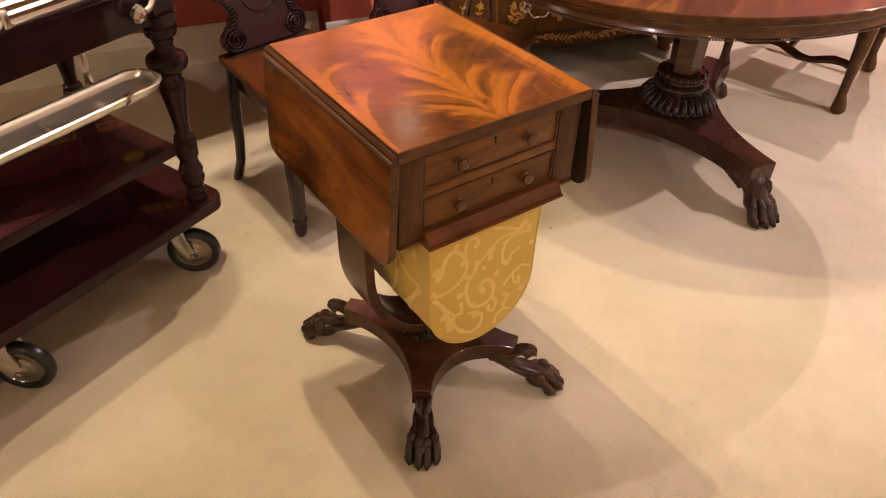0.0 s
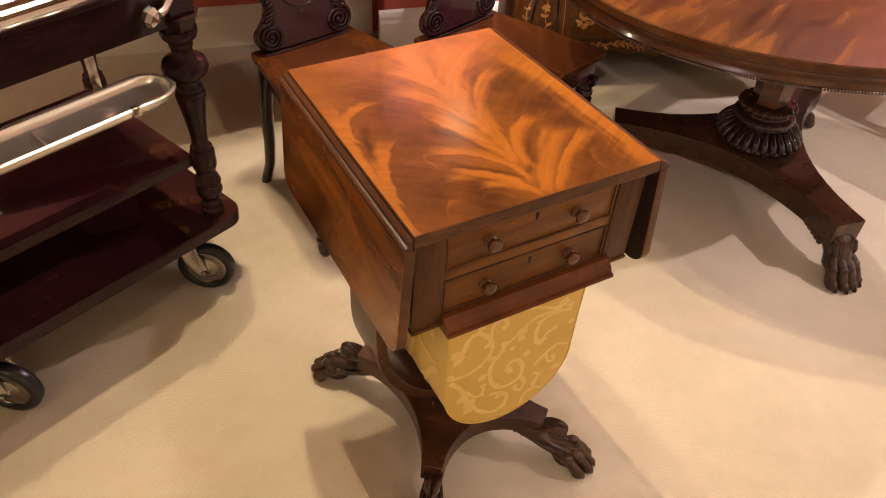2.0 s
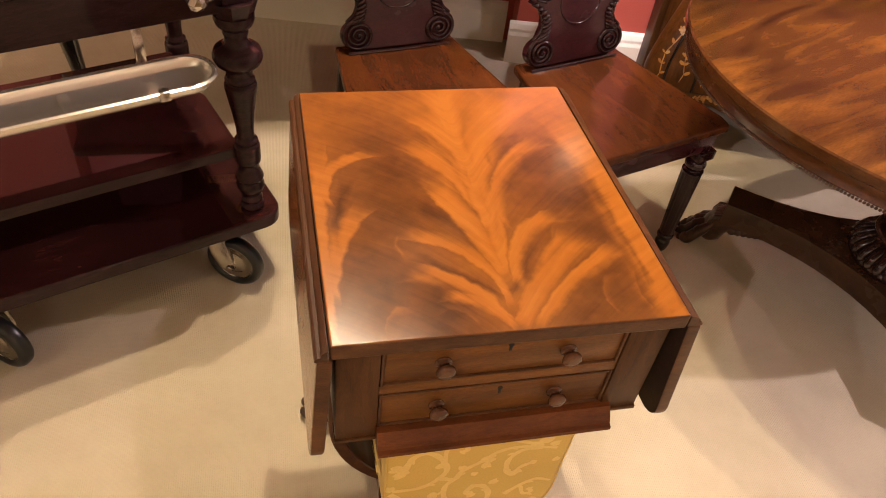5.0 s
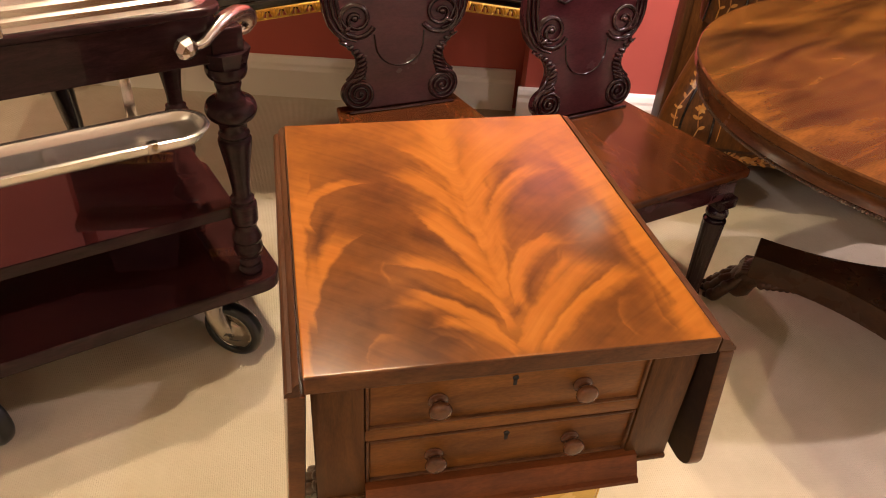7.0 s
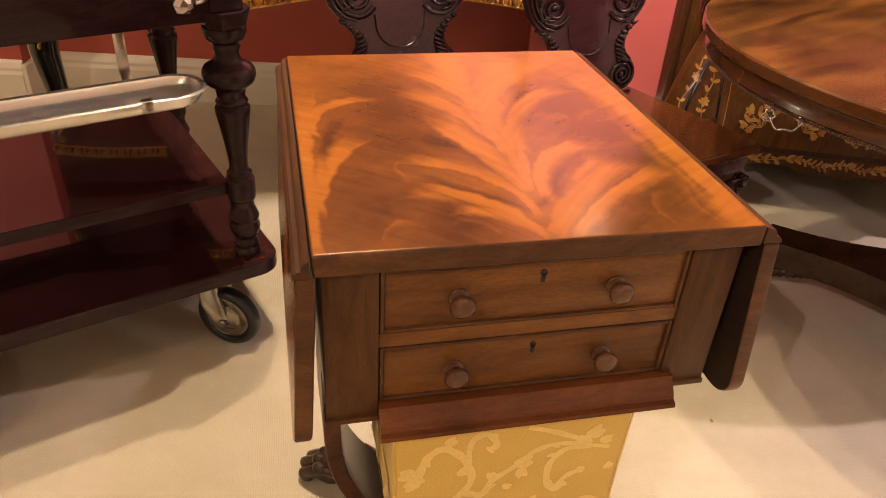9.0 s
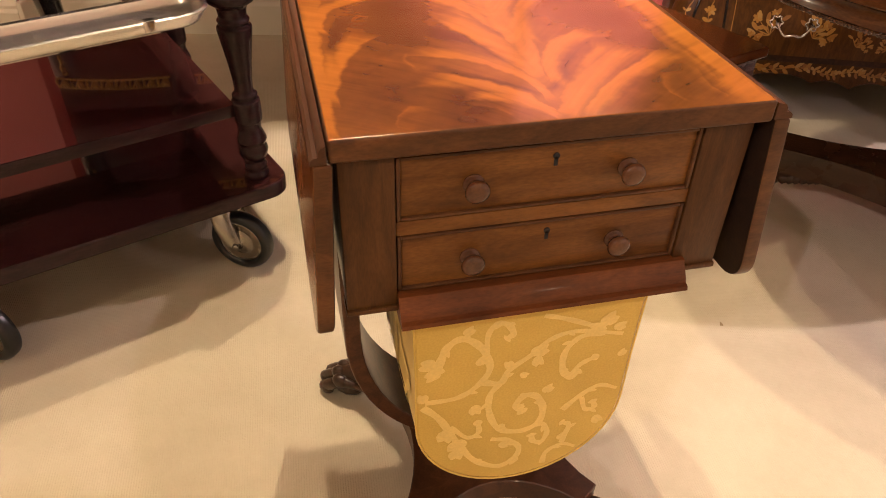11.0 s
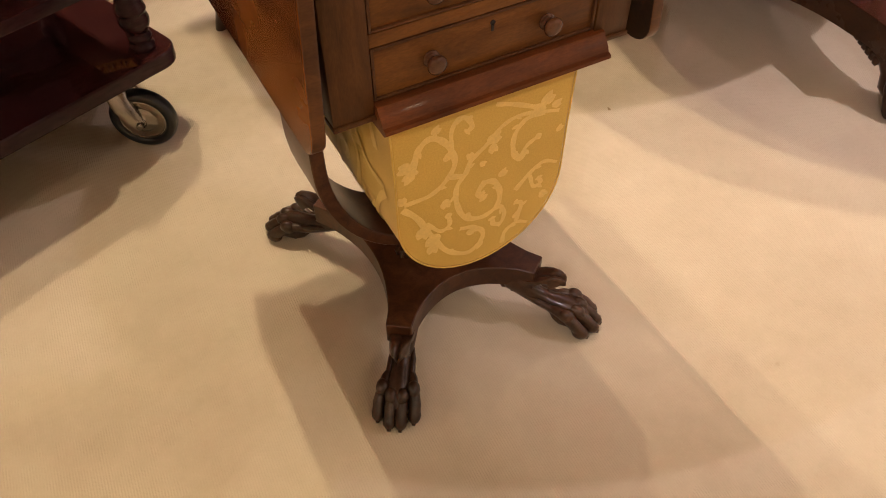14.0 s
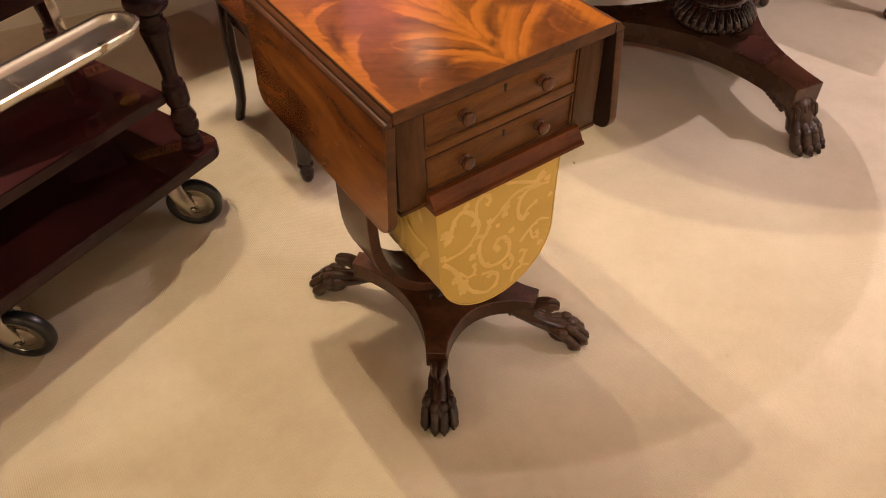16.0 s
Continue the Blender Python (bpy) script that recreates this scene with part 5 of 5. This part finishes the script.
def flower(bm, x, z, r, W, a=0.3):
    for k in range(6):
        petal(bm, x, z, a + k * math.pi / 3, r, r * 0.30, W)
    for k in range(3):
        petal(bm, x, z, a + 0.5 + k * 2.1, r * 0.4, r * 0.2, W)


def climb(bm, line, z0, z1, W, bloom, size):
    """A stem that winds upwards with pairs of leaves and one flower."""
    n = 9
    pts = [(line(z0 + (z1 - z0) * k / n) + 0.006 * math.sin(1.6 * k), z0 + (z1 - z0) * k / n) for k in range(n + 1)]
    for k, (p, q) in enumerate(zip(pts, pts[1:])):
        a = math.atan2(q[1] - p[1], q[0] - p[0])
        petal(bm, p[0], p[1], a, math.hypot(q[0] - p[0], q[1] - p[1]) * 1.05, 0.0016, W)
        sd = 1 if k % 2 else -1
        petal(bm, q[0], q[1], a + sd * 0.85, size * 0.85, size * 0.23, W)
        if k % 3:
            petal(bm, q[0], q[1], a - sd * 1.05, size * 0.6, size * 0.17, W)
    zf = z0 + (z1 - z0) * bloom
    flower(bm, line(zf), zf, size * 0.62, W)


def bouquet(bm, x, z, side, W, rng, size=1.0):
    """Curling leaves that fan out from one foot, with a rose and two buds."""
    for k in range(6):
        a = math.pi / 2 - side * (-0.5 + 0.42 * k) + rng.uniform(-0.1, 0.1)
        r = size * rng.uniform(0.032, 0.046)
        x1, z1 = x + r * math.cos(a), z - 0.03 + r * math.sin(a)
        petal(bm, x, z - 0.03, a, r, 0.0016, W)
        petal(bm, x1, z1, a + side * 0.5, size * 0.029, size * 0.0056, W)
        petal(bm, (x + x1) / 2, (z - 0.03 + z1) / 2, a - side * 0.8, size * 0.025, size * 0.0046, W)
        if k % 2:
            flower(bm, x1 + 0.012 * math.cos(a), z1 + 0.012 * math.sin(a), size * (0.0135 if k == 3 else 0.009), W, rng.uniform(0, 1))
    flower(bm, x + side * 0.03, z - 0.040, size * 0.011, W)


def cabinet():
    t = thing("marquetry_cabinet", "bombe walnut cabinet inlaid with golden floral marquetry", "cabinet", at=CAB)
    W, D = 1.05, 0.33
    rng = random.Random(5)
    for name, z0, z1 in (("lower_drawer", 0.225, 0.505), ("upper_drawer", 0.55, 0.86)):
        bm = bmesh.new()
        rows = []
        for k in range(17):
            z = z0 + (z1 - z0) * k / 16
            e = inset(z)
            xs = [e + 0.05 * (1 - math.cos(math.pi / 2 * i / 8)) for i in range(9)]
            xs = xs + [xs[-1] + (W - 2 * xs[-1]) * i / 40 for i in range(1, 40)] + [W - x for x in xs[::-1]]
            row = [bm.verts.new((x, swell(x, z, W), z)) for x in xs]
            rows.append(row + [bm.verts.new((W - e - 0.11, D, z)), bm.verts.new((e + 0.11, D, z))])
        n = len(rows[0])
        for p, q in zip(rows, rows[1:]):
            for i in range(n):
                bm.faces.new((p[i], p[(i + 1) % n], q[(i + 1) % n], q[i]))
        bm.faces.new(rows[0][::-1])
        bm.faces.new(rows[-1])
        d = part(name, bm, MARQ, t, "swelling veneered drawer front", 50)
        inl = bmesh.new()
        h = z1 - z0
        # narrow corner panels: climbing stems with one flower each
        climb(inl, lambda z: inset(z) + 0.033, z0 + 0.015, z1 - 0.015, W, 0.60, 0.017)
        climb(inl, lambda z: 0.5 * (string_x(z, z0) + 0.129), z0 + 0.025, z1 - 0.02, W, 0.34, 0.022)
        climb(inl, lambda z: W - 0.09, z0 + 0.025, z1 - 0.02, W, 0.4, 0.022)
        # bouquets that spread to both sides of the handles
        for cx in (0.305, 0.745):
            for sgn in (-1, 1):
                bouquet(inl, cx + sgn * 0.055, z0 + 0.085, sgn, W, rng)
        for k in range(5):
            bouquet(inl, 0.475 + 0.03 * k, z0 + 0.07 + 0.16 * h * (k % 3), (-1) ** k, W, rng, 0.6)
        tagged(part("inlay", inl, INLAY, d, "golden fruitwood flower inlay", 0), kind="stuff")
        rise = [z0 + h * k / 16 for k in range(17)]
        for line in ([(string_x(z, z0), z) for z in rise], [(0.129 - 0.010 * ((z - z0) / h) ** 2, z) for z in rise], [(W - 0.135, z) for z in rise]):
            part("stringing", tube([(x, swell(x, z, W) - 0.001, z) for x, z in line], 0.0035, 6), EBON, d, "dark dividing string line")
        border = [(0.150, z0 + 0.02 + 0.145 * k / 8) for k in range(9)] + [(0.150 + 0.30 * k / 12, z0 + 0.165) for k in range(1, 13)]
        part("border_line", tube([(x, swell(x, z, W) - 0.0005, z) for x, z in border], 0.0011, 6), INLAY, d, "pale inlaid border line")
        for cx in (0.305, 0.745):
            zc = z0 + 0.09
            for sgn in (-1, 1):
                ox = cx + sgn * 0.045
                ring = []
                for k in range(33):
                    an = 2 * math.pi * k / 32
                    r = 0.0145 * (1 + 0.20 * math.cos(6 * an))
                    X, Z = ox + r * math.cos(an), zc + r * math.sin(an)
                    ring.append((X, swell(X, Z, W) - 0.003, Z))
                part("backplate", tube(ring, 0.0026, 8), SILVER, d, "pierced silvered rosette", 75)
                part("post", tube([(ox, swell(ox, zc, W) + 0.004, zc), (ox, swell(ox, zc, W) - 0.016, zc)], [0.006, 0.005], 10), SILVER, d, "", 60)
            bail = [(cx - 0.045 + 0.09 * k / 20, swell(cx, zc, W) - 0.013 - 0.008 * math.sin(math.pi * k / 20), zc - 0.026 * math.sin(math.pi * k / 20) ** 0.7 + 0.004 * math.cos(4 * math.pi * k / 20) - 0.004) for k in range(21)]
            part("handle", tube(bail, [0.0024 + 0.0008 * math.sin(math.pi * k / 20) + 0.0006 * (k % 4 == 0) for k in range(21)], 8), SILVER, d, "silvered drop handle", 75)
    # rails coloured dark, putting the shade of the recesses into their colour
    part("base_rail", box(0.06, W - 0.06, 0.07, D - 0.01, 0.17, 0.2245, 0.004), DARKM, t, "recessed rail with shade in its colour")
    part("shelf_rail", box(0.13, W - 0.13, 0.14, D - 0.01, 0.5055, 0.5495, 0.004), DARKM, t, "recessed rail with shade in its colour")
    # apron, bowed in plan and scalloped below
    plan = [(0.06, 0.075), (0.15, 0.09), (0.25, 0.10), (0.42, 0.092), (0.525, 0.085), (0.63, 0.092), (0.80, 0.10), (0.90, 0.09), (0.99, 0.075)]

    def front(u):
        k = min(len(plan) - 2, int(u * (len(plan) - 1)))
        v = u * (len(plan) - 1) - k
        return tuple(a + (b - a) * v for a, b in zip(plan[k], plan[k + 1]))
    bm, back_row, rows_ = bmesh.new(), [], []
    for i in range(81):
        x, y = front(i / 80 * 0.9999)
        zb = 0.078 + 0.020 * abs(math.sin(i * 0.30)) ** 0.7 - 0.008 * math.cos(i * 0.15)
        rows_.append([bm.verts.new(p) for p in ((x, y, 0.1695), (x, y, zb + 0.022), (x, y + 0.03, zb + 0.022), (x, y + 0.03, 0.1695))])
    for p, q in zip(rows_, rows_[1:]):
        for k in range(4):
            bm.faces.new((p[k], p[(k + 1) % 4], q[(k + 1) % 4], q[k]))
    bm.faces.new(rows_[0])
    bm.faces.new(rows_[-1][::-1])
    a = part("apron", bm, MARQ, t, "scalloped apron with inlaid flowers", 40)
    # unseen boards added to keep light from reaching the floor under the cabinet
    for x in (0.062, W - 0.077):
        part("side_apron", box(x, x + 0.015, 0.108, D - 0.012, 0.060, 0.1695, 0.002), MARQ, t, "unseen board added to shut light out")
    part("back_panel", box(0.08, W - 0.08, D - 0.010, D - 0.001, 0.027, 0.1695), DARKM, t)
    ai = bmesh.new()

    def leaf_on_apron(u0, z0, an, r, w, lift):
        pts = []
        for i in range(8):
            tt = 2 * math.pi * i / 8
            px, pz = r * (1 + math.cos(tt)) / 2, w * math.sin(tt)
            x, y = front(max(0.0, min(0.999, u0 + (px * math.cos(an) - pz * math.sin(an)) / 0.93)))
            pts.append(ai.verts.new((x, y - 0.0015 - 0.0003 * lift, z0 + px * math.sin(an) + pz * math.cos(an))))
        ai.faces.new(pts)
    for k in range(44):
        u, zc = 0.012 + 0.96 * k / 43, 0.141 + 0.006 * math.sin(k * 0.9)
        leaf_on_apron(u, zc, 0.25 * math.cos(k * 0.9), 0.024, 0.0012, 0)
        for j, (an, r) in enumerate(((0.9, 0.022), (-0.8, 0.020), (2.3, 0.013))):
            leaf_on_apron(u, zc, an + 0.3 * math.sin(k * 2.1 + j), r * rng.uniform(0.8, 1.15), 0.0045, 1 + j)
        if k % 4 == 0:
            for j in range(5):
                leaf_on_apron(u, zc + 0.004, 1.257 * j + k, 0.0115, 0.0048, 4 + j % 2)
    tagged(part("inlay", ai, INLAY, a, "golden fruitwood leaf inlay", 0), kind="stuff")
    for x in (0.10, W - 0.10):
        for y in (0.10, D - 0.09):
            part("foot", moved(lathe(turned([(0.02, 0.025), (0.028, 0.035), (0.022, 0.05), (0.034, 0.068), (0.04, 0.169)]), 18), Matrix.Translation((x, y + 0.04, 0))), MARQ, t, "short shaped foot")
    part("top", prism([(0.03, 0.02), (W - 0.03, 0.02), (W - 0.03, D), (0.03, D)], 0.8605, 0.89, "z", 0.01, 3), MARQ, t, "moulded walnut top")
    return t


cabinet()


def panelled_case():
    t = thing("tall_case", "tall figured walnut case with pale moulded edge", "cupboard", at=pose(0.985, 1.295, 0, 0, 0, -6))
    part("side_panel", box(0.012, 0.24, 0.0, 0.055, 0.02, 1.9, 0.003), MARQ, t, "figured walnut panel")
    part("edge_moulding", box(-0.012, 0.0115, -0.008, 0.05, 0.02, 1.9, 0.004), STILE, t, "pale edge moulding")
    part("plinth", box(-0.008, 0.236, 0.002, 0.05, 0.0, 0.0195), MARQ, t)
    return t


panelled_case()

# ---- desk behind the chairs ----


def desk():
    t = thing("console_table", "black ebonised console table with gilt bronze leaf border", "table", at=pose(-0.05, 1.08, 0))
    HW = 0.70

    def edge(x):
        a = abs(x - 0.11)
        return 0.578 - 0.045 * min(1, max(0, (a - 0.06) / 0.33)) ** 1.3 - 0.05 * max(0, (a - 0.62) / 0.3) ** 2
    xs = [-HW + 2 * HW * i / 60 for i in range(61)]
    ol = [(x, edge(x)) for x in xs] + [(HW, 0.715), (-HW, 0.715)]
    part("apron", prism(ol, 0.0, 0.46, "y"), EBON, t, "black lacquered shaped apron", 30)
    part("top", prism([(-HW - 0.02, -0.02), (HW + 0.02, -0.02), (HW + 0.02, 0.48), (-HW - 0.02, 0.48)], 0.7155, 0.745, "z", 0.006, 3), EBON, t, "ebonised top", 30)
    bo = bmesh.new()
    merge(bo, tube([(x, -0.004, edge(x) + 0.010) for x in xs], 0.004, 6))
    merge(bo, tube([(x, -0.004, edge(x) - 0.011) for x in xs], 0.003, 6))
    for k in range(int(2 * HW / 0.0165)):
        x = -HW + 0.0165 * k
        z = edge(x)
        if k % 2:
            for lean_ in (-0.45, 0, 0.45):
                merge(bo, blob((x + 0.012 * lean_, -0.007, z + 0.001), (0.0048, 0.010, 0.0135), Matrix.Rotation(lean_, 4, "Y"), 1))
        else:
            merge(bo, blob((x, -0.006, z - 0.002), (0.0045, 0.006, 0.0085), None, 1))
    part("gilt_border", bo, GILT, t, "gilt bronze leaf-moulded border")
    li = bmesh.new()
    for dz in (0.030, 0.055):
        merge(li, tube([(x, -0.003, edge(x) + dz) for x in xs], 0.004, 6))
    part("line_moulding", li, EBON, t)
    for cx in (-0.28, 0.35):
        med = moved(lathe([(0.034, 0.0), (0.034, 0.006), (0.026, 0.010), (0.020, 0.006)], 24), pose(cx, 0.0, 0.655, 90, 0, 0) @ Matrix.Diagonal((1, 0.6, 1, 1)))
        part("medallion", med, GILT, t, "oval gilt medallion")
    for sx in (-1, 1):
        y = 0.03
        pts = [(sx * 0.66, y, 0.56), (sx * 0.675, y, 0.50), (sx * 0.68, y, 0.43), (sx * 0.665, y, 0.25), (sx * 0.655, y, 0.10), (sx * 0.675, y, 0.0)]
        leg = part("leg", tube(pts, [0.035, 0.036, 0.032, 0.020, 0.015, 0.018], 12), EBON, t, "curved ebonised leg")
        mt = bmesh.new()
        for k in range(4):
            merge(mt, blob((sx * (0.676 + 0.003 * (k % 2)), y - 0.034, 0.49 - 0.013 * k), (0.008 - 0.001 * k, 0.006, 0.008), None, 1))
        part("gilt_mount", mt, GILT, leg, "gilt bronze leg mount")
        part("sabot", blob((sx * 0.675, y, 0.02), (0.024, 0.024, 0.02)), GILT, leg, "gilt foot cap")
    part("wall_bracket", box(-0.64, 0.64, 0.462, 0.58, 0.60, 0.68, 0.004), EBON, t, "plain back rail")
    return t


desk()

# ---- stretcher chair behind the centre table ----


def stretcher_chair():
    t = thing("side_chair", "dark walnut chair with pad feet and turned stretcher", "chair", at=pose(1.92, 0.104, 0, 0, 0, 14))
    feet = {"front": ((0.0, 0.0), (0.02, 0.46)), "back": ((0.44, 0.03), (0.42, 0.43))}
    for k, row in feet.items():
        for x, y in row:
            pts = [(x + 0.012, y + 0.01, 0.44), (x + 0.004, y + 0.004, 0.36), (x - 0.004, y, 0.26), (x + 0.004, y + 0.004, 0.14), (x + 0.006, y + 0.006, 0.07), (x, y, 0.035), (x, y, 0.012), (x, y, 0.0)]
            part("leg", tube(pts, [0.030, 0.034, 0.026, 0.018, 0.016, 0.024, 0.027, 0.020], 14), RIM, t, "cabriole leg with pad foot")
    wav = [(0.01 + 0.006 * math.sin(k), 0.46 * k / 12, 0.165 + 0.012 * math.sin(k * 1.05)) for k in range(13)]
    part("stretcher", tube(wav, [0.012 + 0.004 * abs(math.sin(k * 0.8)) for k in range(13)], 10, 0.8), RIM, t, "shaped side stretcher")
    part("stretcher", tube([(0.43, 0.43 * k / 8 + 0.02, 0.165) for k in range(9)], 0.012, 10), RIM, t, "shaped side stretcher")
    part("stretcher", tube([(0.01 + 0.42 * k / 8, 0.24, 0.168 + 0.01 * math.sin(k)) for k in range(9)], [0.011, 0.014, 0.011, 0.015, 0.018, 0.015, 0.011, 0.014, 0.011], 10), RIM, t, "turned cross stretcher")
    part("seat", prism([(-0.03, -0.03), (0.45, -0.01), (0.45, 0.47), (-0.02, 0.50)], 0.40, 0.46, "z", 0.012, 3), SEAT, t, "dark seat")
    for y in (0.03, 0.43):
        part("back_post", tube([(0.44, y, 0.44), (0.46, y, 0.65), (0.50, y, 0.95)], [0.02, 0.018, 0.016], 10), RIM, t)
    part("back_rail", tube([(0.50, 0.02, 0.94), (0.505, 0.23, 0.97), (0.50, 0.44, 0.94)], 0.02, 10), RIM, t)
    return t


stretcher_chair()
